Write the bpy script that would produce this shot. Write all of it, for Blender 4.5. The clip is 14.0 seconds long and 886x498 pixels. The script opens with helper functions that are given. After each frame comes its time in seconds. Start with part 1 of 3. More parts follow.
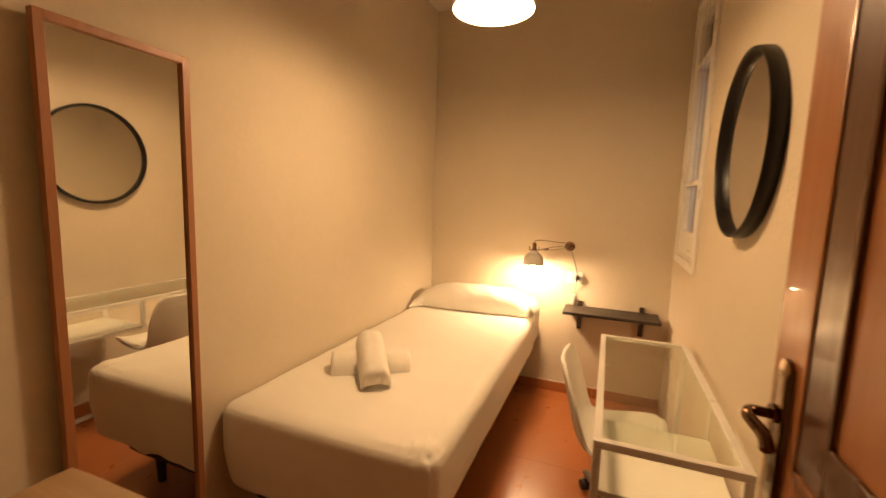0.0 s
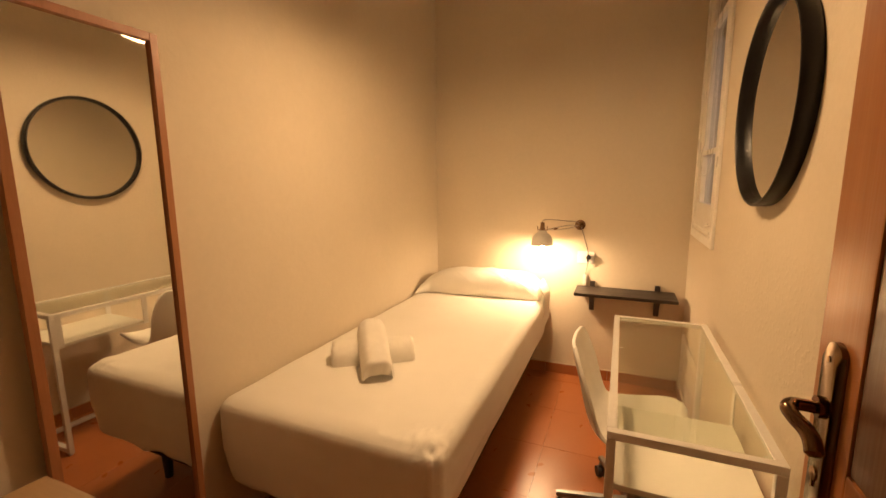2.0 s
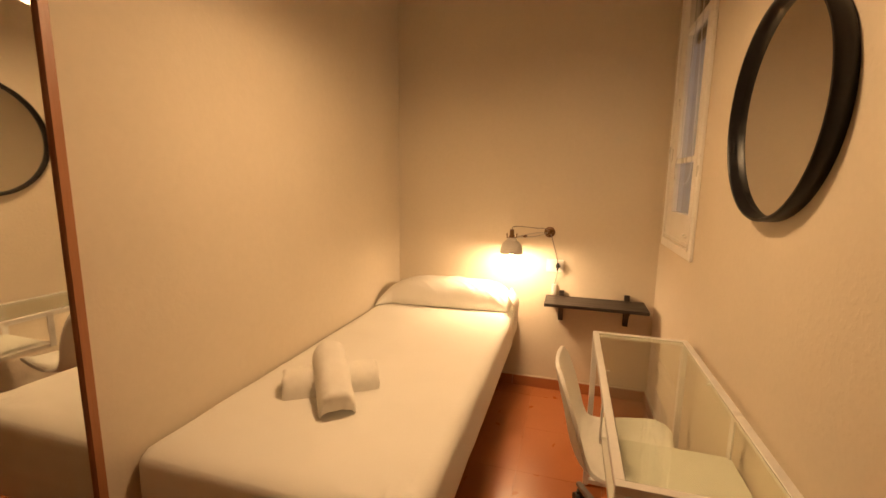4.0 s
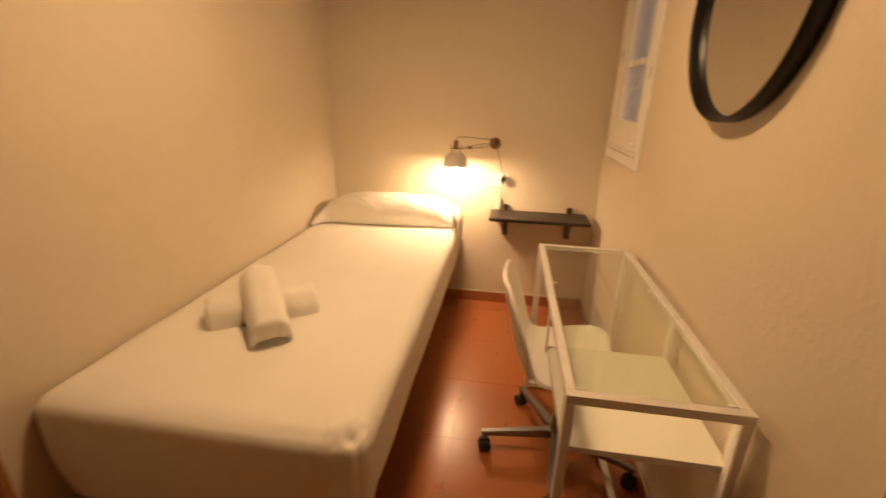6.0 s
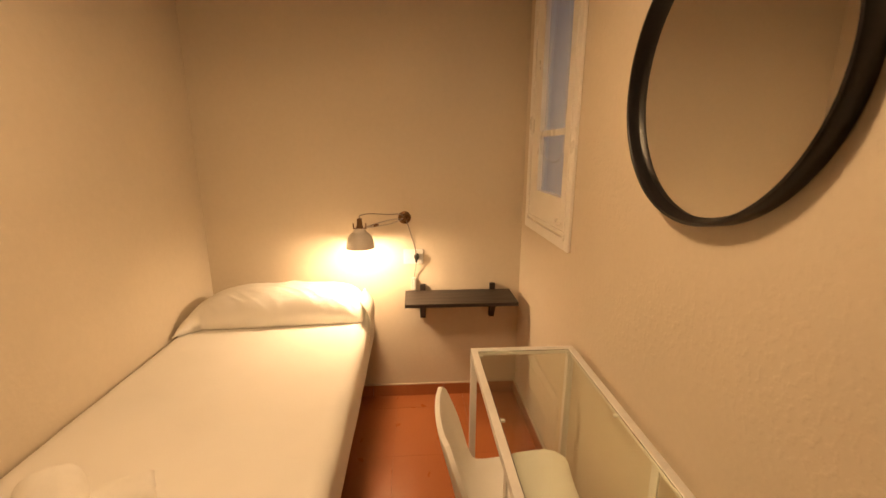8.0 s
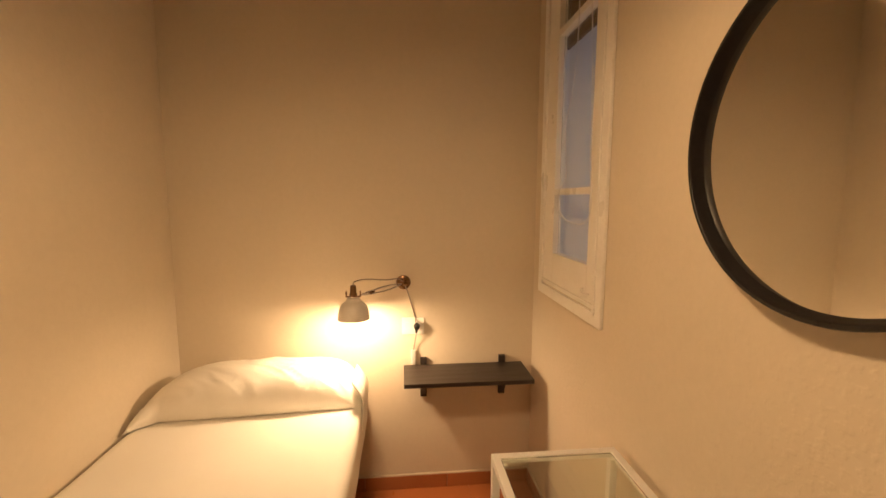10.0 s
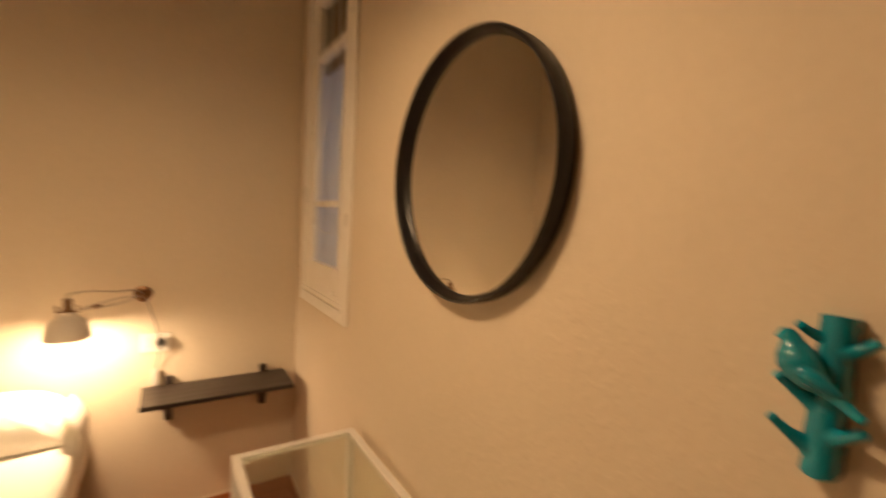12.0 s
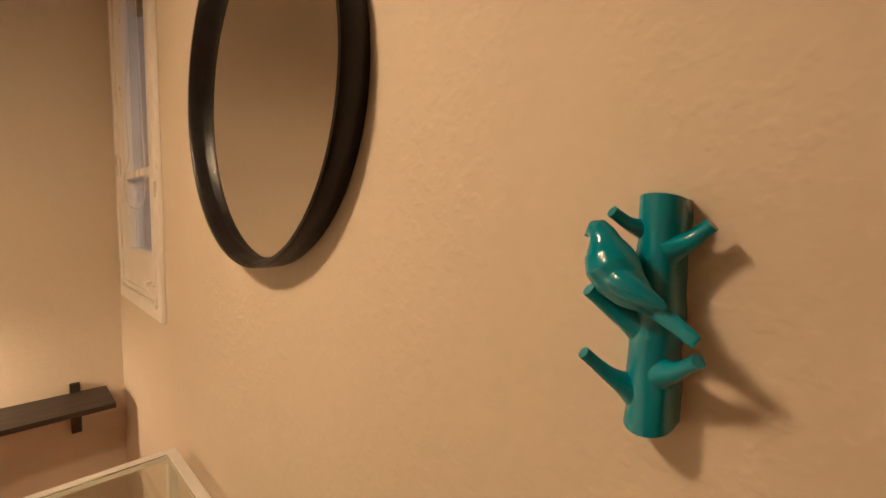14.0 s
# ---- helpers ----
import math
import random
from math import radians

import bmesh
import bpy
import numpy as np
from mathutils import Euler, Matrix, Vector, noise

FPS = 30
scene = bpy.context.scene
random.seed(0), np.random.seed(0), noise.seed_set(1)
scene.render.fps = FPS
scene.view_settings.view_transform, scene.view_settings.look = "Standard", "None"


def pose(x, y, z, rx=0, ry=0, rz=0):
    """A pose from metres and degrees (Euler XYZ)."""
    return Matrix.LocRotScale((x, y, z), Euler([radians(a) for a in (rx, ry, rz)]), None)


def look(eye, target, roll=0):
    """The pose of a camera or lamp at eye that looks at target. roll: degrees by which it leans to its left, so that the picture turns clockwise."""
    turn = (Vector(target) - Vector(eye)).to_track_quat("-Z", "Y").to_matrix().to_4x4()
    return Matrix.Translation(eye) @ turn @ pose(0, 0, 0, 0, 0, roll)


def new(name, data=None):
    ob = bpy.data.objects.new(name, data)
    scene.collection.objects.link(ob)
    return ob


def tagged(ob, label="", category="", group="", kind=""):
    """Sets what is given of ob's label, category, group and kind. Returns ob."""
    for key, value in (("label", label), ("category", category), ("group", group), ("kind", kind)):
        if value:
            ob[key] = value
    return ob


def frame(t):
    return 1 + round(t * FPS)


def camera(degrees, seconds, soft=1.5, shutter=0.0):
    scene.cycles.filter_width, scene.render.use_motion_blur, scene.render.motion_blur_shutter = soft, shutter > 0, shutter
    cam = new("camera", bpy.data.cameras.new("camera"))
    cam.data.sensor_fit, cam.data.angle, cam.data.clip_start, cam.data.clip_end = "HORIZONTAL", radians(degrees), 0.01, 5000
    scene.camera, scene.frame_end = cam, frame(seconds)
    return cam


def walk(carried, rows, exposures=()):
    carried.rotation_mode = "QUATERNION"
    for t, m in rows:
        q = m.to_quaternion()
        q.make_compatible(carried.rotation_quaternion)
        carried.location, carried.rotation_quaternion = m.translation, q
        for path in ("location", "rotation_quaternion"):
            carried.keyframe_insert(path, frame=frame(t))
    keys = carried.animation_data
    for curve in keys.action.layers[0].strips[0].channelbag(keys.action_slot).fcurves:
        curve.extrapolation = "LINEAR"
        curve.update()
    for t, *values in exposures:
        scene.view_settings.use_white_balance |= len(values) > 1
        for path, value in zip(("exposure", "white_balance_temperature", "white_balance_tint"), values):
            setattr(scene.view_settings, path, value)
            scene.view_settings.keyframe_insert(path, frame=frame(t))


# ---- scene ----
cam = camera(93.0, 14.0, shutter=0.5)
PATH = [
    (0, (1.29, -3.148, 1.385), (0.564, -1.299, 1.145), 1.8),
    (0.5, (1.291, -3.032, 1.367), (0.447, -1.233, 1.145), -0.3),
    (1, (1.299, -3.051, 1.345), (0.483, -1.267, 0.959), -0.8),
    (1.5, (1.303, -3.053, 1.358), (0.518, -1.25, 0.995), 0.1),
    (2, (1.298, -3.041, 1.362), (0.525, -1.222, 1.052), -0.5),
    (2.5, (1.294, -3.011, 1.371), (0.545, -1.177, 1.096), -0.9),
    (5, (1.064, -2.823, 1.38), (0.576, -0.924, 0.985), 1.6),
    (5.5, (1.043, -2.84, 1.358), (0.521, -1.012, 0.737), 0.8),
    (6, (1.131, -2.746, 1.327), (0.854, -0.883, 0.653), 1.4),
    (6.5, (1.172, -2.621, 1.319), (1.126, -0.774, 0.555), 1.9),
    (7, (1.196, -2.496, 1.369), (1.169, -0.595, 0.747), 1.1),
    (7.5, (1.169, -2.402, 1.386), (1.214, -0.464, 0.895), 1.0),
    (8, (1.091, -2.327, 1.438), (1.228, -0.385, 0.976), 0.2),
    (10.5, (1.024, -2.052, 1.482), (1.256, -0.070, 1.348), 0.2),
    (11, (1.010, -2.126, 1.496), (1.523, -0.193, 1.451), 1.2),
    (11.5, (1.035, -2.236, 1.508), (1.669, -0.339, 1.476), 0.9),
    (12, (1.124, -2.265, 1.468), (2.223, -0.6, 1.331), 3.2),
    (12.5, (1.264, -2.267, 1.404), (2.657, -0.867, 1.087), 2.5),
    (13, (1.364, -2.245, 1.391), (2.856, -0.947, 1.094), 1.7),
    (13.5, (1.372, -2.234, 1.361), (2.847, -0.891, 1.21), 0.7),
    (14, (1.374, -2.23, 1.378), (2.815, -0.851, 1.224), 0.9),
]
walk(cam, [(t, look(eye, target, roll)) for t, eye, target, roll in PATH],
     exposures=[(0, 0.03, 6860, 10), (3, -0.07, 6790, 10), (5.5, -0.18, 6660, 10), (7.5, -0.24, 6580, 10), (10.5, -0.30, 6520, 10), (11, -0.30, 6500, 10), (12, -0.30, 6330, 10), (12.5, -0.29, 6130, 10), (13, -0.25, 5960, 10), (14, -0.10, 5700, 10)])

# ---- world and lights ----
world = bpy.data.worlds.new("dusk")
scene.world = world
world.use_nodes = True
bg = world.node_tree.nodes["Background"]
bg.inputs["Color"].default_value = (0.30, 0.36, 0.55, 1)
bg.inputs["Strength"].default_value = 0.55

CEILING_GLOW = 60.0
CEILING_BULB = 390.0
BULB_GLOW = 860.0
WARM = (1.0, 0.63, 0.325, 1)

# ---- plan ----
XW = -0.040         # inner face of the wall beside the bed
XR = 1.705          # inner face of the window wall
YN = -3.16          # inner face of the door wall
HC = 2.80           # ceiling
ZF = -0.035         # floor


# ---- materials ----
def mat(name, a, b=None, rough=0.5, metal=0.0, scale=8.0, fine=90.0, bump=0.0, bump_scale=None, per_piece=0.0, spec=0.5, rough_var=0.08, coat=0.0, dabs=None):
    """Two colours mixed by a coarse and a fine noise, uneven gloss and fine relief."""
    m = bpy.data.materials.new(name)
    m.use_nodes = True
    nt = m.node_tree
    p = nt.nodes["Principled BSDF"]
    b = b or tuple(c * 0.88 for c in a)
    co = nt.nodes.new("ShaderNodeTexCoord")
    n1 = nt.nodes.new("ShaderNodeTexNoise")
    n1.inputs["Scale"].default_value = scale
    n1.inputs["Detail"].default_value = 4
    n2 = nt.nodes.new("ShaderNodeTexNoise")
    n2.inputs["Scale"].default_value = fine
    n2.inputs["Detail"].default_value = 5
    nt.links.new(co.outputs["Object"], n1.inputs["Vector"])
    nt.links.new(co.outputs["Object"], n2.inputs["Vector"])
    mixf = nt.nodes.new("ShaderNodeMath")
    mixf.operation = "MULTIPLY_ADD"
    mixf.inputs[1].default_value = 0.6
    nt.links.new(n1.outputs["Fac"], mixf.inputs[0])
    half = nt.nodes.new("ShaderNodeMath")
    half.operation = "MULTIPLY"
    half.inputs[1].default_value = 0.4
    nt.links.new(n2.outputs["Fac"], half.inputs[0])
    nt.links.new(half.outputs[0], mixf.inputs[2])
    ramp = nt.nodes.new("ShaderNodeMapRange")
    ramp.inputs["From Min"].default_value = 0.3
    ramp.inputs["From Max"].default_value = 0.7
    nt.links.new(mixf.outputs[0], ramp.inputs["Value"])
    mix = nt.nodes.new("ShaderNodeMix")
    mix.data_type = "RGBA"
    mix.inputs["A"].default_value = (*a, 1)
    mix.inputs["B"].default_value = (*b, 1)
    nt.links.new(ramp.outputs[0], mix.inputs["Factor"])
    colour = mix.outputs["Result"]
    if per_piece:
        info = nt.nodes.new("ShaderNodeObjectInfo")
        rng = nt.nodes.new("ShaderNodeMapRange")
        rng.inputs["To Min"].default_value = 1 - per_piece
        rng.inputs["To Max"].default_value = 1 + per_piece
        nt.links.new(info.outputs["Random"], rng.inputs["Value"])
        hsv = nt.nodes.new("ShaderNodeHueSaturation")
        nt.links.new(rng.outputs[0], hsv.inputs["Value"])
        nt.links.new(colour, hsv.inputs["Color"])
        colour = hsv.outputs["Color"]
    nt.links.new(colour, p.inputs["Base Color"])
    rr = nt.nodes.new("ShaderNodeMapRange")
    rr.inputs["From Min"].default_value = 0.3
    rr.inputs["From Max"].default_value = 0.7
    rr.inputs["To Min"].default_value = max(0.02, rough - rough_var)
    rr.inputs["To Max"].default_value = min(1, rough + rough_var)
    nt.links.new(n1.outputs["Fac"], rr.inputs["Value"])
    nt.links.new(rr.outputs[0], p.inputs["Roughness"])
    p.inputs["Metallic"].default_value = metal
    p.inputs["Specular IOR Level"].default_value = spec
    p.inputs["Coat Weight"].default_value = coat
    if bump:
        n3 = nt.nodes.new("ShaderNodeTexNoise")
        n3.inputs["Scale"].default_value = bump_scale or fine
        n3.inputs["Detail"].default_value = 3
        nt.links.new(co.outputs["Object"], n3.inputs["Vector"])
        bp = nt.nodes.new("ShaderNodeBump")
        bp.inputs["Strength"].default_value = 1.0
        bp.inputs["Distance"].default_value = bump
        height = n3.outputs["Fac"]
        if dabs:
            # sparse raised dabs rising out of a smooth coat
            n3.inputs["Detail"].default_value = 2
            lift = nt.nodes.new("ShaderNodeMapRange")
            lift.interpolation_type = "SMOOTHSTEP"
            lift.inputs["From Min"].default_value = dabs[0]
            lift.inputs["From Max"].default_value = dabs[1]
            nt.links.new(height, lift.inputs["Value"])
            # laid on more thickly in some patches than in others
            patch = nt.nodes.new("ShaderNodeTexNoise")
            patch.inputs["Scale"].default_value = 2.3
            nt.links.new(co.outputs["Object"], patch.inputs["Vector"])
            much = nt.nodes.new("ShaderNodeMapRange")
            much.inputs["From Min"].default_value = 0.42
            much.inputs["From Max"].default_value = 0.60
            much.inputs["To Min"].default_value = 0.45
            nt.links.new(patch.outputs["Fac"], much.inputs["Value"])
            both = nt.nodes.new("ShaderNodeMath")
            both.operation = "MULTIPLY"
            nt.links.new(lift.outputs[0], both.inputs[0])
            nt.links.new(much.outputs[0], both.inputs[1])
            height = both.outputs[0]
        nt.links.new(height, bp.inputs["Height"])
        nt.links.new(bp.outputs["Normal"], p.inputs["Normal"])
    return m


def wood(name, a, b, rough=0.35, stretch=(1, 1, 0.08), scale=30, bump=0.0004, coat=0.0):
    """Long grain along the axis with the small stretch."""
    m = mat(name, a, b, rough=rough, scale=scale, fine=scale * 6, bump=bump, coat=coat)
    nt = m.node_tree
    co = [n for n in nt.nodes if n.type == "TEX_COORD"][0]
    mp = nt.nodes.new("ShaderNodeMapping")
    mp.inputs["Scale"].default_value = stretch
    for link in list(nt.links):
        if link.from_node == co:
            to = link.to_socket
            nt.links.remove(link)
            nt.links.new(mp.outputs["Vector"], to)
    nt.links.new(co.outputs["Object"], mp.inputs["Vector"])
    return m


def glow(name, colour, strength):
    m = bpy.data.materials.new(name)
    m.use_nodes = True
    p = m.node_tree.nodes["Principled BSDF"]
    p.inputs["Base Color"].default_value = (0.8, 0.8, 0.8, 1)
    p.inputs["Emission Color"].default_value = colour
    p.inputs["Emission Strength"].default_value = strength
    return m


def glass(name, tint=(0.97, 1.0, 0.98)):
    """Clear solid glass."""
    m = bpy.data.materials.new(name)
    m.use_nodes = True
    p = m.node_tree.nodes["Principled BSDF"]
    p.inputs["Base Color"].default_value = (*tint, 1)
    p.inputs["Roughness"].default_value = 0.0
    p.inputs["IOR"].default_value = 1.45
    p.inputs["Transmission Weight"].default_value = 1.0
    return m


PAINT = mat("wall_paint", (0.69, 0.605, 0.48), (0.64, 0.56, 0.44), rough=0.75, scale=1.6, fine=40, bump=0.0007, bump_scale=70, spec=0.25)
STUCCO = mat("dabbed_wall_paint", (0.69, 0.605, 0.48), (0.64, 0.56, 0.44), rough=0.68, scale=1.6, fine=60, bump=0.00055, bump_scale=58, spec=0.3, dabs=(0.46, 0.70))
CEIL = mat("ceiling_paint", (0.78, 0.74, 0.68), rough=0.9, scale=2, bump=0.001)
TILE = mat("terracotta_tile", (0.40, 0.135, 0.045), (0.37, 0.120, 0.039), rough=0.29, scale=6, fine=60, bump=0.00008, bump_scale=35, per_piece=0.025, rough_var=0.025)
GROUT = mat("grout", (0.31, 0.105, 0.038), rough=0.9, bump=0.0006)
SKIRT = mat("skirting_tile", (0.40, 0.15, 0.055), (0.34, 0.115, 0.04), rough=0.4, scale=5, bump=0.0004)
CEMENT = mat("skirting_top_filler", (0.62, 0.52, 0.40), rough=0.9, bump=0.001)
LINEN = mat("white_cotton", (0.87, 0.84, 0.77), (0.83, 0.80, 0.73), rough=0.9, scale=5, fine=300, bump=0.0008, bump_scale=500, spec=0.15)
TERRY = mat("white_terry", (0.88, 0.85, 0.78), (0.82, 0.79, 0.72), rough=1.0, scale=30, fine=400, bump=0.0015, bump_scale=420, spec=0.1)
DARK = mat("dark_upholstery", (0.012, 0.010, 0.010), (0.018, 0.015, 0.014), rough=0.85, bump=0.0008)
BLACKP = mat("black_plastic", (0.02, 0.02, 0.02), rough=0.45)
SHELFW = wood("black_brown_wood", (0.022, 0.016, 0.013), (0.04, 0.028, 0.022), rough=0.45, stretch=(0.1, 1, 1), scale=40)
FRAMEB = wood("black_stained_veneer", (0.007, 0.006, 0.006), (0.014, 0.012, 0.011), rough=0.36, stretch=(1, 1, 1), scale=18, bump=0.0002)
FRAMEB.node_tree.nodes["Principled BSDF"].inputs["Specular IOR Level"].default_value = 0.28
OAK = wood("red_brown_wood", (0.40, 0.17, 0.075), (0.30, 0.12, 0.05), rough=0.45)
DOORW = wood("varnished_door_wood", (0.43, 0.160, 0.042), (0.36, 0.125, 0.032), rough=0.42, stretch=(1, 1, 0.05), scale=22, coat=0.14)
DOORD = wood("dark_moulding_wood", (0.13, 0.042, 0.013), (0.09, 0.03, 0.01), rough=0.3, stretch=(1, 1, 0.05), scale=22, coat=0.3)
CHESTW = wood("pale_birch_wood", (0.44, 0.29, 0.16), (0.37, 0.24, 0.13), rough=0.5, stretch=(0.08, 1, 1), scale=25)
WHITEM = mat("white_powder_coat", (0.80, 0.78, 0.74), rough=0.35, scale=12, bump=0.0001)
WHITEP = mat("white_plastic", (0.80, 0.78, 0.73), (0.77, 0.75, 0.70), rough=0.42, scale=6)
MELAMINE = mat("offwhite_melamine", (0.63, 0.61, 0.54), (0.60, 0.58, 0.51), rough=0.45, scale=6)
WHITEG = mat("white_gloss_paint", (0.88, 0.86, 0.81), (0.83, 0.80, 0.74), rough=0.34, scale=9, fine=70, bump=0.0004, bump_scale=28)
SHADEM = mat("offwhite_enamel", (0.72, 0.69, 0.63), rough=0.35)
BRASS = mat("aged_brass", (0.46, 0.29, 0.14), rough=0.16, metal=1.0, scale=20)
NICKEL = mat("satin_nickel", (0.55, 0.50, 0.44), rough=0.3, metal=1.0, scale=20)
SILVER = mat("silver_grey_plastic", (0.62, 0.60, 0.56), rough=0.3, scale=20)
BRONZE = mat("brown_bronze", (0.22, 0.13, 0.07), rough=0.3, metal=1.0, scale=20)
HANDLE = mat("dark_bronze_handle", (0.20, 0.125, 0.07), (0.15, 0.09, 0.05), rough=0.2, metal=1.0, scale=20)
ALU = mat("grey_cast_metal", (0.27, 0.26, 0.25), rough=0.38, metal=0.85, scale=20)
TEAL = mat("teal_glazed_resin", (0.0, 0.25, 0.35), (0.0, 0.215, 0.30), rough=0.2, scale=25, fine=120, bump=0.0002, bump_scale=60, coat=0.25)
CORD = mat("grey_cord", (0.30, 0.26, 0.22), rough=0.6)
MIRROR = mat("silvered_glass", (0.80, 0.80, 0.77), (0.79, 0.79, 0.76), rough=0.02, metal=1.0, rough_var=0.0)
PANE = glass("clear_glass")
DESKG = glass("green_tinted_glass", (0.76, 0.79, 0.70))
BEAD = mat("white_beads", (0.75, 0.73, 0.68), rough=0.4)
BLIND = mat("brown_blind_cloth", (0.16, 0.09, 0.05), rough=0.9, bump=0.0005)
LAMPGLOW = glow("opal_diffuser_lit", WARM, CEILING_GLOW)
PENDGLOW = glow("pendant_bulb_lit", WARM, CEILING_BULB)
BULBGLOW = glow("bulb_lit", (1.0, 0.66, 0.365, 1), BULB_GLOW)
# faint emission puts the dusk light into the backdrop's own colour
DUSK = glow("glowing_dusk_backdrop", (0.34, 0.37, 0.54, 1), 0.15)


# ---- mesh helpers ----
def box(bm, x0, x1, y0, y1, z0, z1, bevel=0.0):
    r = bmesh.ops.create_cube(bm, size=1.0, matrix=Matrix.LocRotScale(((x0 + x1) / 2, (y0 + y1) / 2, (z0 + z1) / 2), None, (abs(x1 - x0), abs(y1 - y0), abs(z1 - z0))))
    if bevel:
        edges = list({e for v in r["verts"] for e in v.link_edges})
        out = bmesh.ops.bevel(bm, geom=edges, offset=bevel, segments=2, affect="EDGES", profile=0.6)
        # the six broad sides stay flat, the rounded edges are shaded smooth
        for f in sorted({f for v in out["verts"] for f in v.link_faces}, key=lambda f: -f.calc_area())[:6]:
            f.select = True
    return bm


def rod(bm, p0, p1, r0, r1=None, seg=14):
    p0, p1 = Vector(p0), Vector(p1)
    r1 = r0 if r1 is None else r1
    d = p1 - p0
    m = Matrix.Translation((p0 + p1) / 2) @ d.to_track_quat("Z", "Y").to_matrix().to_4x4()
    bmesh.ops.create_cone(bm, cap_ends=True, segments=seg, radius1=r0, radius2=r1, depth=d.length, matrix=m)
    return bm


def ball(bm, c, r, sx=1, sy=1, sz=1, m=None, seg=16):
    mm = Matrix.Translation(c) @ (m or Matrix.Identity(4)) @ Matrix.Diagonal((sx, sy, sz, 1))
    bmesh.ops.create_uvsphere(bm, u_segments=seg, v_segments=max(6, seg // 2), radius=r, matrix=mm)
    return bm


def sweep(bm, pts, radii, seg=10):
    """A round tube along points, with a radius at each."""
    pts = [Vector(p) for p in pts]
    if not hasattr(radii, "__len__"):
        radii = [radii] * len(pts)
    rings, up = [], Vector((0.13, 0.27, 0.95))
    for i, p in enumerate(pts):
        d = (pts[min(i + 1, len(pts) - 1)] - pts[max(i - 1, 0)]).normalized()
        s = d.cross(up)
        if s.length < 0.05:
            s = d.cross(Vector((1, 0, 0)))
        s.normalize()
        u = s.cross(d)
        rings.append([bm.verts.new(p + radii[i] * (math.cos(a) * s + math.sin(a) * u)) for a in [2 * math.pi * k / seg for k in range(seg)]])
    for a, b in zip(rings, rings[1:]):
        for k in range(seg):
            bm.faces.new((a[k], a[(k + 1) % seg], b[(k + 1) % seg], b[k]))
    bm.faces.new(rings[0][::-1])
    bm.faces.new(rings[-1])
    return bm


def lathe(bm, profile, m, seg=48, closed=False):
    """Turns (radius, height) round the z axis of m."""
    rings = []
    for r, h in profile:
        rings.append([bm.verts.new(m @ Vector((r * math.cos(a), r * math.sin(a), h))) for a in [2 * math.pi * k / seg for k in range(seg)]])
    pairs = list(zip(rings, rings[1:])) + ([(rings[-1], rings[0])] if closed else [])
    for a, b in pairs:
        for k in range(seg):
            bm.faces.new((a[k], a[(k + 1) % seg], b[(k + 1) % seg], b[k]))
    if not closed:
        for ring, (r, h) in ((rings[0][::-1], profile[0]), (rings[-1], profile[-1])):
            if r < 0.02:
                bm.faces.new(ring)
    return bm


def arc(points, n=6):
    """A smooth line through the points (Catmull-Rom)."""
    p = [Vector(q) for q in points]
    p = [2 * p[0] - p[1]] + p + [2 * p[-1] - p[-2]]
    out = []
    for i in range(1, len(p) - 2):
        for k in range(n):
            t = k / n
            out.append(0.5 * ((2 * p[i]) + (p[i + 1] - p[i - 1]) * t + (2 * p[i - 1] - 5 * p[i] + 4 * p[i + 1] - p[i + 2]) * t * t + (3 * p[i] - p[i - 1] - 3 * p[i + 1] + p[i + 2]) * t ** 3))
    out.append(p[-2])
    return out


def soft_box(bm, x0, x1, y0, y1, z0, z1, r, cuts, wrinkle=0.0, freq=6.0):
    """A padded block with rounded edges and a slightly uneven surface."""
    res = bmesh.ops.create_cube(bm, size=1.0)
    bmesh.ops.subdivide_edges(bm, edges=list({e for v in res["verts"] for e in v.link_edges}), cuts=cuts, use_grid_fill=True)
    lo, hi = Vector((x0, y0, z0)), Vector((x1, y1, z1))
    for v in bm.verts:
        p = Vector([lo[i] + (v.co[i] + 0.5) * (hi[i] - lo[i]) for i in range(3)])
        q = Vector([min(max(p[i], lo[i] + r), hi[i] - r) for i in range(3)])
        d = p - q
        if d.length > 1e-6:
            p = q + d.normalized() * r
        n = d.normalized() if d.length > 1e-6 else Vector((0, 0, 1))
        p += n * wrinkle * noise.noise(p * freq) + n * wrinkle * 0.4 * noise.noise(p * freq * 3.1)
        v.co = p
    return bm


def mesh(name, bm, material, smooth=35):
    bmesh.ops.recalc_face_normals(bm, faces=bm.faces)
    me = bpy.data.meshes.new(name)
    soft = [not f.select for f in bm.faces]
    for f in bm.faces:
        f.smooth = True
        f.select = False
    bm.to_mesh(me)
    bm.free()
    me.set_sharp_from_angle(angle=radians(smooth))
    me.polygons.foreach_set("use_smooth", soft)
    me.materials.append(material)
    return me


BASE = {}


def thing(name, at, label, category, group="", kind=""):
    ob = new(name)
    ob.empty_display_size = 0.1
    ob.location = at
    BASE[ob.name] = Matrix.Translation(-Vector(at))
    return tagged(ob, label, category, group, kind)


def part(name, bm, material, parent, label="", smooth=35):
    ob = new(name, mesh(name, bm, material, smooth))
    ob.parent = parent
    ob.matrix_parent_inverse = BASE.get(parent.name, Matrix.Identity(4))
    return tagged(ob, label)


def solid(name, bm, material, label, category, kind="", smooth=35, group=""):
    return tagged(new(name, mesh(name, bm, material, smooth)), label, category, group, kind)


B = bmesh.new

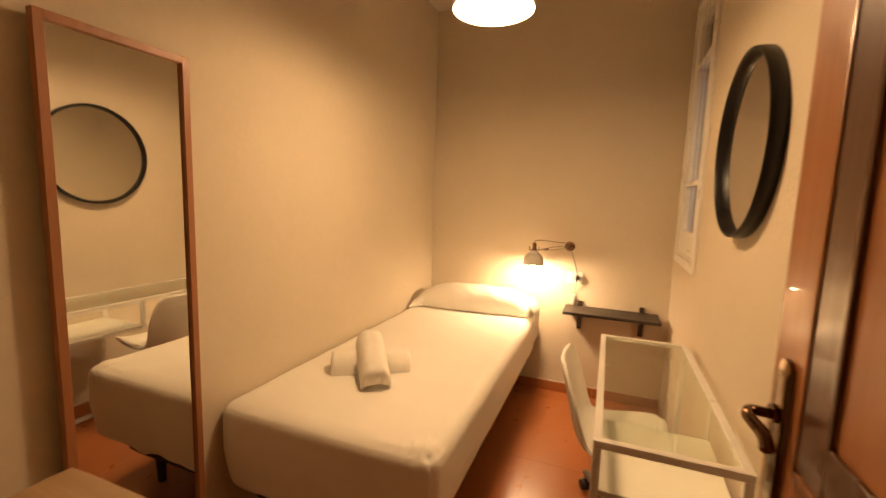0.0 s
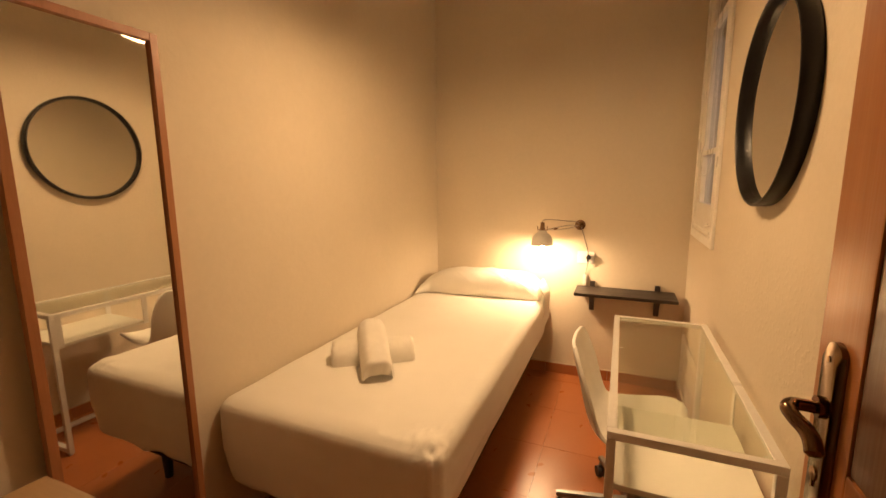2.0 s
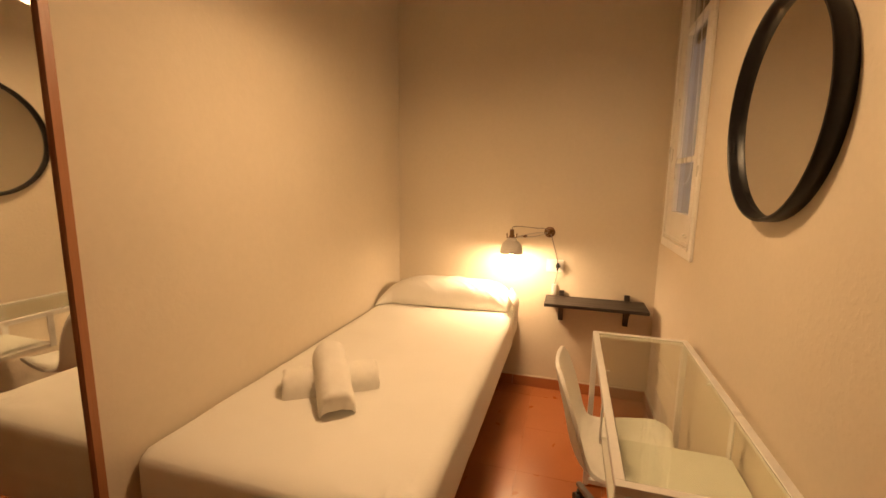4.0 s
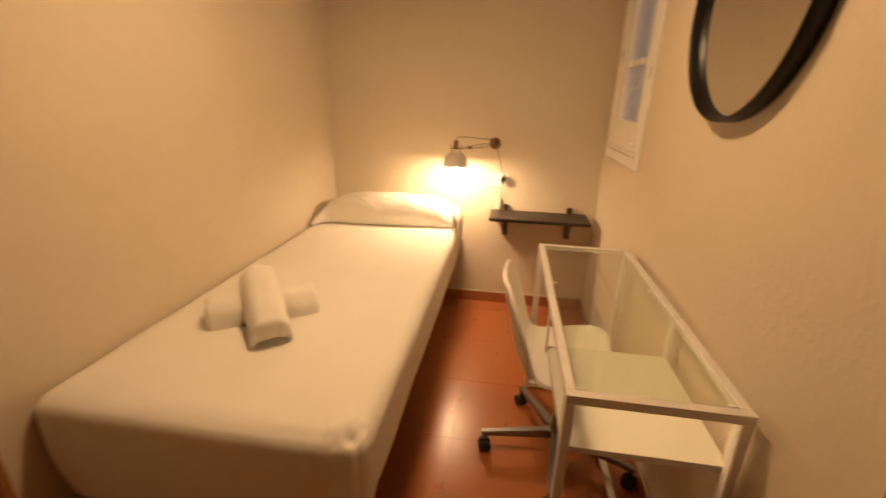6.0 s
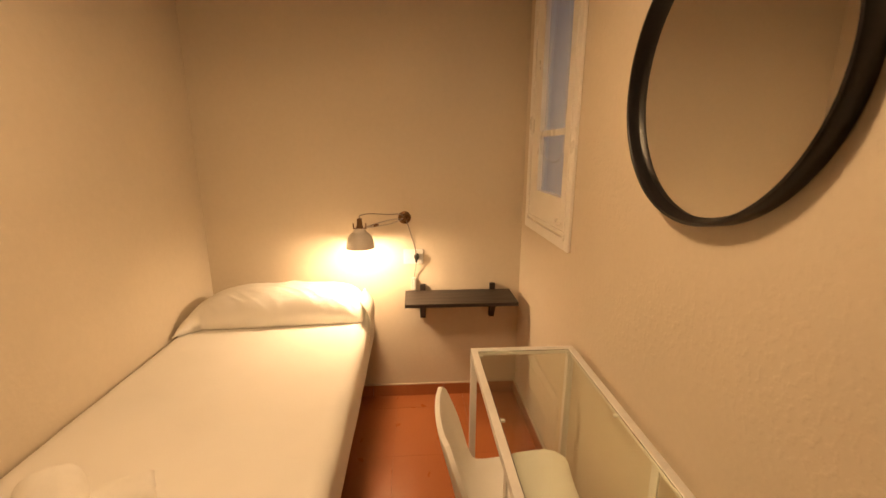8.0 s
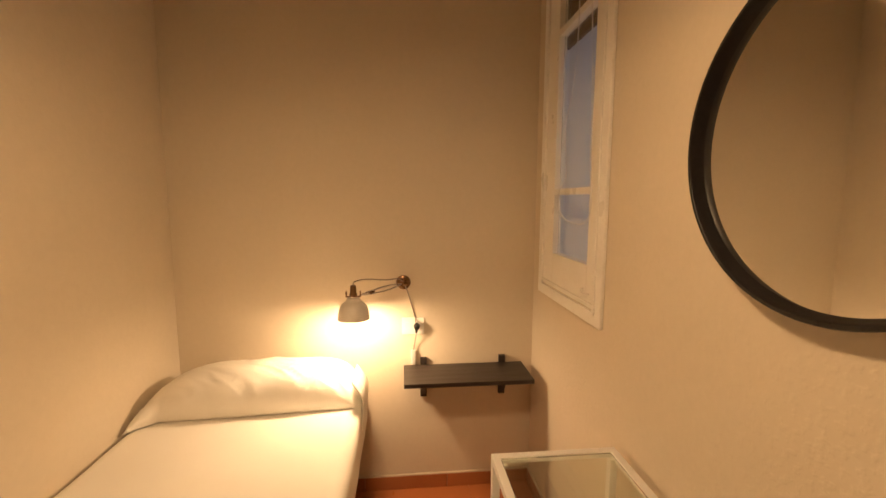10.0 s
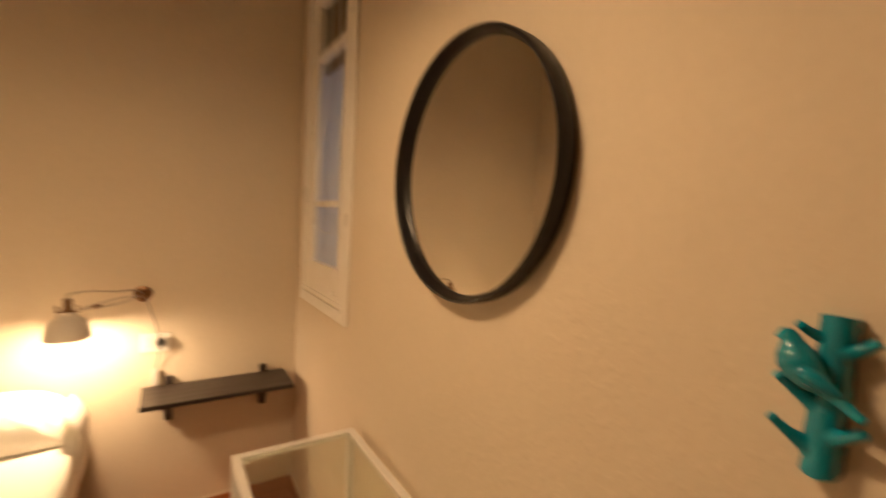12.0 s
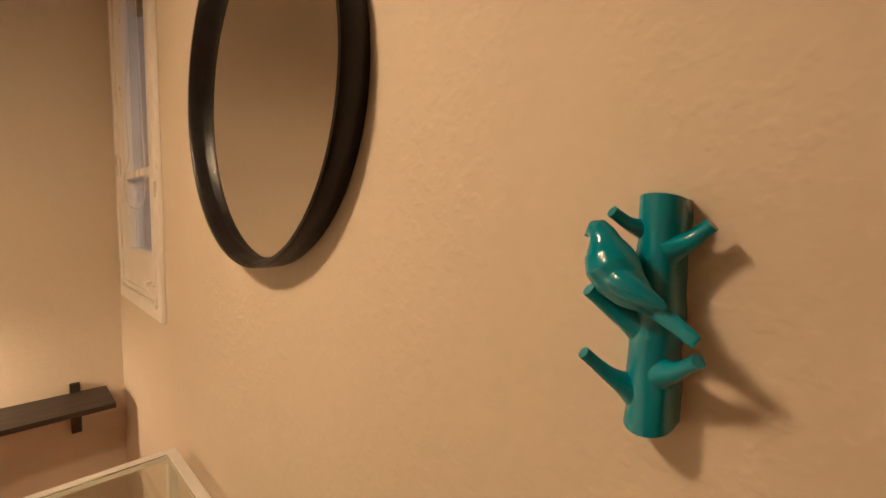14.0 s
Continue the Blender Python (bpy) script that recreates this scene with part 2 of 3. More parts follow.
# ---- structure ----
b = B()
box(b, XW - 0.15, XW, YN - 0.12, 0.15, -0.12, HC + 0.05)
solid("wall_west", b, PAINT, "beige textured painted wall beside the bed", "wall", "structure")
b = B()
box(b, XW, XR, 0.0, 0.15, -0.12, HC + 0.05)
solid("wall_north", b, PAINT, "beige painted end wall behind the pillow", "wall", "structure")
WY0, WY1, WZ0, WZ1 = -0.700, -0.168, 1.095, 2.495
b = B()
box(b, XR, XR + 0.22, YN - 0.12, WY0, -0.12, HC + 0.05)
box(b, XR, XR + 0.22, WY1, 0.15, -0.12, HC + 0.05)
box(b, XR, XR + 0.22, WY0, WY1, -0.12, WZ0)
box(b, XR, XR + 0.22, WY0, WY1, WZ1, HC + 0.05)
solid("wall_east", b, STUCCO, "beige textured painted wall with a window and a round mirror", "wall", "structure")
DX0, DX1, DH = 0.80, 1.600, 2.06
b = B()
box(b, XW, DX0, YN - 0.12, YN, -0.12, HC + 0.05)
box(b, DX1, XR, YN - 0.12, YN, -0.12, HC + 0.05)
box(b, DX0, DX1, YN - 0.12, YN, DH, HC + 0.05)
solid("wall_south", b, PAINT, "beige painted wall with the doorway", "wall", "structure")
b = B()
box(b, XW - 0.15, XR + 0.22, -4.5, 0.15, HC, HC + 0.1)
solid("ceiling", b, CEIL, "plain off-white painted ceiling", "ceiling", "structure")
b = B()
box(b, 1.646, XR, YN, 0.0, 2.700, HC, 0.003)
solid("ceiling_boxing", b, CEIL, "off-white boxed-in beam along the ceiling above the window", "trim", "structure")
# the passage behind the doorway
b = B()
box(b, XW - 0.15, XW, -4.4, YN - 0.12, -0.12, HC)
box(b, XR, XR + 0.22, -4.4, YN - 0.12, -0.12, HC)
box(b, XW - 0.15, XR + 0.22, -4.5, -4.4, -0.12, HC)
solid("wall_passage", b, PAINT, "plain beige walls of the passage", "wall", "structure")


def skirting(name, x0, x1, y0, y1, along_x):
    ob = thing(name, ((x0 + x1) / 2, (y0 + y1) / 2, ZF), "terracotta tile skirting with a pale filler edge", "baseboard", kind="structure")
    n = max(1, round((x1 - x0 if along_x else y1 - y0) / 0.40))
    for i in range(n):
        b = B()
        if along_x:
            s = (x1 - x0) / n
            box(b, x0 + i * s + 0.001, x0 + (i + 1) * s - 0.001, y0, y1, ZF, ZF + 0.072, 0.002)
        else:
            s = (y1 - y0) / n
            box(b, x0, x1, y0 + i * s + 0.001, y0 + (i + 1) * s - 0.001, ZF, ZF + 0.072, 0.002)
        part("skirting_tile", b, SKIRT, ob)
    b = B()
    box(b, x0 + 0.001, x1 - 0.001, y0 + 0.001, y1 - 0.001, ZF + 0.072, ZF + 0.079, 0.002)
    part("filler_edge", b, CEMENT, ob, "pale filler line on top of the tiles")


skirting("baseboard", XW + 0.012, XR - 0.012, -0.012, 0.0, True)
skirting("baseboard", XR - 0.012, XR, YN, -0.0, False)
skirting("baseboard", XW, XW + 0.012, YN, 0.0, False)
skirting("baseboard", XW + 0.012, DX0 - 0.06, YN, YN + 0.012, True)


# ---- window ----
def window():
    w = thing("window_1", (XR, -0.441, 1.04), "white painted casement window, closed, with dusk behind it", "window", kind="structure")
    # flat casing on the wall
    y0, y1, z0, z1 = -0.755, -0.112, 1.040, 2.560
    cw = 0.042
    for q in ((y0, y0 + cw, z0, z1), (y1 - cw, y1, z0, z1), (y0 + cw, y1 - cw, z0, z0 + 0.046), (y0 + cw, y1 - cw, z1 - cw, z1)):
        b = B()
        box(b, XR - 0.014, XR, q[0], q[1], q[2], q[3], 0.004)
        part("casing", b, WHITEG, w)
    # sash
    s0, s1, t0, t1 = -0.709, -0.157, 1.090, 2.514
    g0, g1 = -0.622, -0.272
    px = XR + 0.018
    for nm, q in (("stile", (s0, g0, t0, t1)), ("stile", (g1, s1, t0, t1)), ("bottom_rail", (g0, g1, t0, 1.243)), ("top_rail", (g0, g1, 2.400, t1)), ("glazing_bar", (g0, g1, 1.497, 1.523)), ("glazing_bar", (g0, g1, 2.155, 2.183))):
        b = B()
        box(b, XR - 0.006, XR + 0.032, q[0], q[1], q[2], q[3], 0.003)
        part(nm, b, WHITEG, w)
    # thin groove line between sash and casing on the opening side
    b = B()
    box(b, XR - 0.012, XR - 0.0, s0 + 0.012, s0 + 0.024, t0 + 0.01, t1, 0.002)
    box(b, XR - 0.012, XR - 0.0, s0 + 0.024, s1, t0 + 0.012, t0 + 0.022, 0.002)
    part("sash_bead", b, WHITEG, w)
    for z0p, z1p in ((1.243, 1.497), (1.523, 2.155), (2.183, 2.400)):
        b = B()
        box(b, px, px + 0.004, g0, g1, z0p, z1p)
        o = part("pane", b, PANE, w, "clear window glass")
        o.visible_shadow = False
    b = B()
    rod(b, (XR - 0.004, -0.714, 1.098), (XR - 0.022, -0.714, 1.098), 0.007)
    rod(b, (XR - 0.019, -0.714, 1.080), (XR - 0.019, -0.714, 1.118), 0.004)
    part("bolt", b, WHITEG, w, "small painted bolt")
    b = B()
    sweep(b, arc([(XR - 0.004, -0.60, 1.150), (XR - 0.018, -0.605, 1.146), (XR - 0.022, -0.635, 1.138), (XR - 0.010, -0.655, 1.141)]), 0.004, 8)
    part("latch", b, WHITEG, w, "painted-over latch hook")
    return w


window()
# outer lining of the opening, blind cloth behind the top panes and the glowing backdrop
b = B()
box(b, XR + 0.032, XR + 0.22, WY0, WY0 + 0.012, WZ0, WZ1)
box(b, XR + 0.032, XR + 0.22, WY1 - 0.012, WY1, WZ0, WZ1)
box(b, XR + 0.032, XR + 0.22, WY0 + 0.012, WY1 - 0.012, WZ0, WZ0 + 0.012)
solid("window_lining", b, WHITEG, "white lining of the window opening", "trim", "structure")
b = B()
box(b, XR + 0.06, XR + 0.075, WY0 + 0.012, WY1 - 0.012, 2.135, WZ1 - 0.002)
solid("blind_pelmet", b, BLIND, "brown shutter box seen through the upper glass", "trim", "structure")
# added sheet that glows bluish in place of the dusk outside
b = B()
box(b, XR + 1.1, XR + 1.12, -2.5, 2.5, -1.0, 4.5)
solid("backdrop", b, DUSK, "plain bluish glowing backdrop standing in for the dusk outside", "backdrop", "structure")
# downpipe and cable in the courtyard, dim behind the glass
b = B()
sweep(b, arc([(XR + 0.225, 0.02, 0.4), (XR + 0.225, 0.03, 1.2), (XR + 0.226, 0.07, 1.45), (XR + 0.226, 0.06, 2.6)]), 0.006, 8)
sweep(b, arc([(XR + 0.226, -0.10, 1.25), (XR + 0.226, 0.02, 1.40), (XR + 0.226, 0.12, 1.42), (XR + 0.226, 0.22, 1.50)]), 0.005, 8)
solid("courtyard_cable", b, CORD, "loose dark cable hanging outside the window", "cable")


def bead_chain():
    c = thing("blind_chain", (XR - 0.03, -0.55, 1.37), "white plastic bead chain hanging in a loop before the window", "blind chain")
    X = XR - 0.027
    line = arc([(X, -0.520, 2.46), (X, -0.520, 2.20), (X, -0.517, 2.04), (X, -0.490, 1.887), (X, -0.431, 1.763), (X, -0.446, 1.628), (X, -0.452, 1.561), (X - 0.002, -0.390, 1.510), (X - 0.004, -0.385, 1.455), (X - 0.006, -0.430, 1.418), (X - 0.010, -0.50, 1.397), (X - 0.010, -0.580, 1.389), (X - 0.008, -0.650, 1.396), (X - 0.004, -0.684, 1.430), (X, -0.680, 1.52), (X, -0.668, 1.62), (X, -0.655, 1.85), (X, -0.620, 2.2), (X, -0.590, 2.46)], 10)
    b = B()
    sweep(b, line, 0.0014, 6)
    part("string", b, BEAD, c)
    b = B()
    dist, nxt = 0.0, 0.0
    for p, q in zip(line, line[1:]):
        seg = (q - p).length
        while nxt <= dist + seg:
            bmesh.ops.create_icosphere(b, subdivisions=1, radius=0.0032, matrix=Matrix.Translation(p.lerp(q, (nxt - dist) / seg)))
            nxt += 0.009
        dist += seg
    tagged(part("bead_string", b, BEAD, c), kind="stuff")
    b = B()
    box(b, XR - 0.034, XR - 0.006, -0.60, -0.51, 2.455, 2.475, 0.003)
    part("clip", b, WHITEP, c)


bead_chain()


# ---- door, open against the window wall ----
def door():
    x0, x1, y0, y1 = 1.556, 1.594, -3.145, -2.338
    d = thing("door_1", (x1, y0, ZF), "varnished reddish-brown wooden door standing open", "door", kind="structure")
    st = 0.110
    for nm, q in (("stile", (y1 - st, y1, ZF + 0.01, 2.03)), ("stile", (y0, y0 + st, ZF + 0.01, 2.03)), ("rail", (y0 + st, y1 - st, ZF + 0.01, 0.22)), ("rail", (y0 + st, y1 - st, 1.84, 2.03)), ("rail", (y0 + st, y1 - st, 0.86, 1.02))):
        b = B()
        box(b, x0, x1, q[0], q[1], q[2], q[3], 0.003)
        part(nm, b, DOORW, d)
    for z0, z1 in ((0.22, 0.86), (1.02, 1.84)):
        b = B()
        box(b, x0 + 0.010, x1 - 0.010, y0 + st, y1 - st, z0, z1)
        part("panel", b, DOORW, d)
        b = B()
        a0, a1 = y0 + st, y1 - st
        mw = 0.075
        for q in ((a1 - mw, a1, z0, z1), (a0, a0 + mw, z0, z1), (a0 + mw, a1 - mw, z0, z0 + mw), (a0 + mw, a1 - mw, z1 - mw, z1)):
            box(b, x0 + 0.003, x0 + 0.010, q[0], q[1], q[2], q[3], 0.003)
        part("moulding", b, DOORD, d, "dark stained moulding")
    yc = -2.400
    for side in (0, 1):
        k = -1 if side == 0 else 1
        xf = x0 if side == 0 else x1
        b = B()
        # long plate with a rounded top and foot
        rim = [(yc + 0.021 * math.cos(a), 1.148 + 0.016 * math.sin(a)) for a in [math.pi * q / 10 for q in range(11)]]
        rim += [(yc + 0.021 * math.cos(a), 0.928 + 0.016 * math.sin(a)) for a in [math.pi + math.pi * q / 10 for q in range(11)]]
        rows = [[b.verts.new((xf + k * out, yc + (y - yc) * sc, 1.038 + (z - 1.038) * sc)) for y, z in rim] for out, sc in ((0.0, 1.0), (0.007, 1.0), (0.011, 0.90))]
        for p, q in zip(rows, rows[1:]):
            for i in range(len(rim)):
                b.faces.new((p[i], p[(i + 1) % len(rim)], q[(i + 1) % len(rim)], q[i]))
        b.faces.new(rows[-1])
        bmesh.ops.recalc_face_normals(b, faces=b.faces)
        plate = part("handle_plate", b, HANDLE, d, "long dark bronze backplate")
        b = B()
        rod(b, (xf + k * 0.005, yc, 1.078), (xf + k * 0.018, yc, 1.078), 0.014)
        line = arc([(xf + k * 0.010, yc, 1.076), (xf + k * 0.030, yc, 1.077), (xf + k * 0.043, yc - 0.003, 1.078), (xf + k * 0.050, yc - 0.014, 1.076), (xf + k * 0.047, yc - 0.028, 1.071), (xf + k * 0.040, yc - 0.042, 1.065), (xf + k * 0.037, yc - 0.054, 1.058), (xf + k * 0.037, yc - 0.066, 1.046)])
        n = len(line)
        sweep(b, line, [0.0078 + 0.0022 * (i / (n - 1)) - (0.003 if i == n - 1 else 0.0) for i in range(n)], 16)
        part("lever", b, HANDLE, plate, "curved polished bronze lever")
        b = B()
        rod(b, (xf + k * 0.010, yc, 0.986), (xf + k * 0.0125, yc, 0.986), 0.009)
        box(b, min(xf, xf + k * 0.0128), max(xf, xf + k * 0.0128), yc - 0.002, yc + 0.002, 0.968, 0.986)
        part("keyhole", b, BRASS, plate)
        for z in (1.142, 0.934):
            b = B()
            rod(b, (xf + k * 0.009, yc, z), (xf + k * 0.012, yc, z), 0.004)
            part("screw", b, BRASS, plate)
    for z in (0.25, 1.05, 1.80):
        b = B()
        rod(b, (x1 + 0.004, y0 - 0.004, z - 0.04), (x1 + 0.004, y0 - 0.004, z + 0.04), 0.006)
        part("hinge", b, BRASS, d)
    f = thing("door_frame", (DX0, YN, ZF), "reddish-brown wooden door lining round the doorway", "door frame", kind="structure")
    for q in ((DX0 - 0.06, DX0 + 0.018, ZF, DH + 0.04), (DX1 - 0.002, DX1 + 0.06, ZF, DH + 0.04), (DX0 + 0.018, DX1 - 0.002, DH - 0.018, DH + 0.04)):
        b = B()
        box(b, q[0], q[1], YN - 0.135, YN + 0.013, q[2], q[3], 0.004)
        part("jamb", b, DOORW, f)


door()


# ---- bed ----
def bed():
    d = thing("bed", (0.42, -1.0, ZF), "single bed with a white fitted cover over a dark base", "bed")
    b = B()
    soft_box(b, 0.020, 0.775, -1.94, -0.03, 0.135, 0.30, 0.02, 8)
    part("base", b, DARK, d, "dark upholstered bed base")
    for x in (0.10, 0.66):
        for y in (-1.86, -1.14, -0.53, -0.10):
            b = B()
            rod(b, (x, y, ZF), (x, y, 0.14), 0.018, 0.026)
            part("leg", b, BLACKP, d)
    b = B()
    soft_box(b, XW + 0.004, 0.838, -1.98, -0.030, 0.27, 0.566, 0.05, 16, 0.004)
    part("mattress", b, LINEN, d, "mattress in a white fitted sheet")
    b = B()
    soft_box(b, XW + 0.002, 0.858, -2.057, -0.014, 0.240, 0.590, 0.052, 46, 0.004, 5.0)
    for v in b.verts:
        if v.co.z < 0.40:
            k = (0.40 - v.co.z) / 0.155
            side = max(0.0, min(1.0, (v.co.y + 2.00) / 0.12)) if v.co.x > 0.5 else 0.0
            v.co.z += k * (0.092 * side + 0.012 * noise.noise(Vector((v.co.x * 7, v.co.y * 7, 3))))
            v.co.x += 0.006 * k * noise.noise(v.co * 9) - (0.028 * k if v.co.x > 0.5 else 0.0)
            if v.co.y < -1.94:
                v.co.x += 0.030 * k * max(0.0, 1 - (v.co.x - XW) / 0.15)
                v.co.y += 0.012 * k * (1 + noise.noise(Vector((v.co.x * 11, 0, 5))))
    # gathered corner at the foot: finer cloth with folds running out from the pinch
    c0 = Vector((0.796, -1.995, 0.571))
    near = [e for e in b.edges if ((e.verts[0].co + e.verts[1].co) / 2 - c0).length < 0.17]
    bmesh.ops.subdivide_edges(b, edges=near, cuts=3, use_grid_fill=True)
    b.normal_update()
    shift = {}
    for v in b.verts:
        o = v.co - c0
        if o.length < 0.19:
            lie = Vector((o.x * 10 + o.y * 16, o.x * 34 - o.y * 22, o.z * 14))
            crease = 0.35 - abs(noise.noise(lie))
            fade = math.exp(-(o.length / 0.080) ** 2)
            pinch = math.exp(-((o - Vector((-0.010, 0.004, 0.012))).length / 0.038) ** 2)
            # a crease down the corner between two soft puffs, and the knot at its top
            side = (v.co.x - 0.838 + v.co.y + 2.037) / 1.414
            down = 1.0 if v.co.z > 0.45 else max(0.0, (v.co.z - 0.37) / 0.08)
            out_here = max(0.0, min(1.0, (v.co.x - v.co.y - 2.801) / 0.03))
            groove = -0.004 * math.exp(-(side / 0.006) ** 2) + 0.002 * math.exp(-((abs(side) - 0.020) / 0.011) ** 2)
            knot = -0.012 * math.exp(-((v.co - Vector((0.818, -2.017, 0.582))).length / 0.013) ** 2)
            shift[v] = v.normal * (groove * down * out_here + knot + 0.010 * pinch + 0.009 * fade * crease + 0.0012 * fade * noise.noise(v.co * 45))
    for v, o in shift.items():
        v.co += o
    part("bed_cover", b, LINEN, d, "smooth white cotton cover gathered at the corner", smooth=80)
    return d


bed()


def pillow():
    t = thing("pillow", (0.40, -0.21, 0.585), "long plump white pillow at the head of the bed", "pillow")
    b = B()
    nu, nv = 120, 60
    L, W, H = 0.436, 0.172, 0.147
    cx, cy, cz = 0.392, -0.206, 0.592
    turn = Matrix.Rotation(radians(3.5), 4, "Z")
    grid = {}
    for s in (1, -1):
        for i in range(nu + 1):
            for j in range(nv + 1):
                u, v = -1 + 2 * i / nu, -1 + 2 * j / nv
                if s == -1 and (i in (0, nu) or j in (0, nv)):
                    grid[s, i, j] = grid[1, i, j]
                    continue
                # the filling thins out towards the wall, the other end stays plump
                along = (1 - abs(u) ** 5.0) ** 0.5 * (1 - 0.10 * max(0.0, u)) if u > 0 else (1 - abs(u) ** 3.2) ** 0.66
                across = (1 - abs(v) ** 3.0) ** 0.5
                x = L * u * (1 - 0.02 * abs(v) ** 4) * (1 + 0.010 * noise.noise(Vector((v * 3, 7, s))))
                y = W * v * (1 - 0.04 * abs(u) ** 4) + 0.006 * noise.noise(Vector((u * 4, 3, s)))
                # the empty end of the case slumps forward along the wall
                y -= 0.075 * max(0.0, -u - 0.78) / 0.22 * (0.5 - 0.5 * v)
                if s < 0:
                    z = 0.002 + 0.003 * noise.noise(Vector((x * 9, y * 9, 1)))
                else:
                    # soft dents, and sharper creases that run out from the plump end
                    dent = 0.007 * noise.noise(Vector((x * 8, y * 12, 4.0)))
                    fold = 1 - abs(noise.noise(Vector((x * 15 + y * 22, y * 6 - x * 3, 2)))) * 2.6
                    fine = 1 - abs(noise.noise(Vector((x * 34 - y * 30, y * 10, 5)))) * 2.6
                    dent += 0.010 * max(0.0, fold) * min(1, 0.2 + max(0.0, u) ** 2 + 0.4 * v * v) + 0.004 * max(0.0, fine) * max(0.0, u + 0.2)
                    z = 0.012 * along + H * along * across + dent * min(1, along * across * 2)
                grid[s, i, j] = b.verts.new(Matrix.Translation((cx, cy, cz)) @ turn @ Vector((x, y, z)))
    for s in (1, -1):
        for i in range(nu):
            for j in range(nv):
                b.faces.new((grid[s, i, j], grid[s, i + 1, j], grid[s, i + 1, j + 1], grid[s, i, j + 1]))
    part("cushion", b, LINEN, t, smooth=80)
    # open end of the case hanging down over the side of the mattress
    b = B()
    rows = []
    for i in range(25):
        k = i / 24
        row = []
        for j in range(15):
            w = j / 14
            y = -0.335 + 0.22 * w + 0.02 * k * (w - 0.5)
            bulge = 0.006 * math.sin(w * 19 + k * 2) + 0.004 * noise.noise(Vector((w * 6, k * 3, 9)))
            row.append(b.verts.new((0.818 + 0.050 * math.sin(min(1.0, k * 2.2) * math.pi / 2) - 0.012 * k + bulge * min(1, k * 3), y, 0.705 - 0.225 * k - 0.02 * (w - 0.4) ** 2)))
        rows.append(row)
    for p, q in zip(rows, rows[1:]):
        for j in range(14):
            b.faces.new((p[j], p[j + 1], q[j + 1], q[j]))
    o = part("case_flap", b, LINEN, t, "loose open end of the cotton pillowcase", smooth=80)
    sol = o.modifiers.new("thickness", "SOLIDIFY")
    sol.thickness = 0.003
    return t


pillow()


def towel(name, c, heading, pitch, length, w, h, label):
    """A towel folded over into a long loaf, hollow underneath; c is the middle of its underside."""
    t = thing(name, c, label, "towel", "folded towels on the bed")
    b = B()
    n, m = 26, 40
    rows = []
    for j in range(m + 1):
        s = -1 + 2 * j / m
        end = max(0.0, (abs(s) - 0.90) / 0.10)
        k = 1 - 0.10 * end ** 2.5
        outer, inner = [], []
        for i in range(n + 1):
            a = math.pi * i / n
            ca, sa = math.cos(a), max(0.0, math.sin(a))
            g = 1 + 0.05 * noise.noise(Vector((ca * 1.5, s * 2.2, c[2] * 9))) + 0.02 * noise.noise(Vector((ca * 6, s * 9, 4)))
            x = length / 2 * s + 0.005 * noise.noise(Vector((ca * 2, sa * 2, s)))
            outer.append(b.verts.new((x, w * k * g * (abs(ca) ** 0.75) * (1 if ca > 0 else -1), h * k * g * sa ** 0.8)))
            inner.append(b.verts.new((x - 0.004 * s * end, 0.84 * w * ca, 0.003 + 0.20 * h * sa)))
        rows.append(outer + inner[::-1])
    q = len(rows[0])
    for p, r in zip(rows, rows[1:]):
        for i in range(q):
            b.faces.new((p[i], p[(i + 1) % q], r[(i + 1) % q], r[i]))
    for row in (rows[0], rows[-1]):
        for i in range(n):
            b.faces.new((row[i], row[i + 1], row[q - 2 - i], row[q - 1 - i]))
    b.transform(Matrix.Translation(c) @ Matrix.Rotation(radians(heading), 4, "Z") @ Matrix.Rotation(radians(-pitch), 4, "Y"))
    part("folded_cloth", b, TERRY, t, smooth=60)
    return t


towel("towel", (0.309, -1.519, 0.592), 33, 0, 0.355, 0.074, 0.084, "white terry towel folded into a loaf on the bed cover")
towel("towel", (0.358, -1.588, 0.638), 127, 17, 0.305, 0.064, 0.092, "white terry towel folded and laid across another")


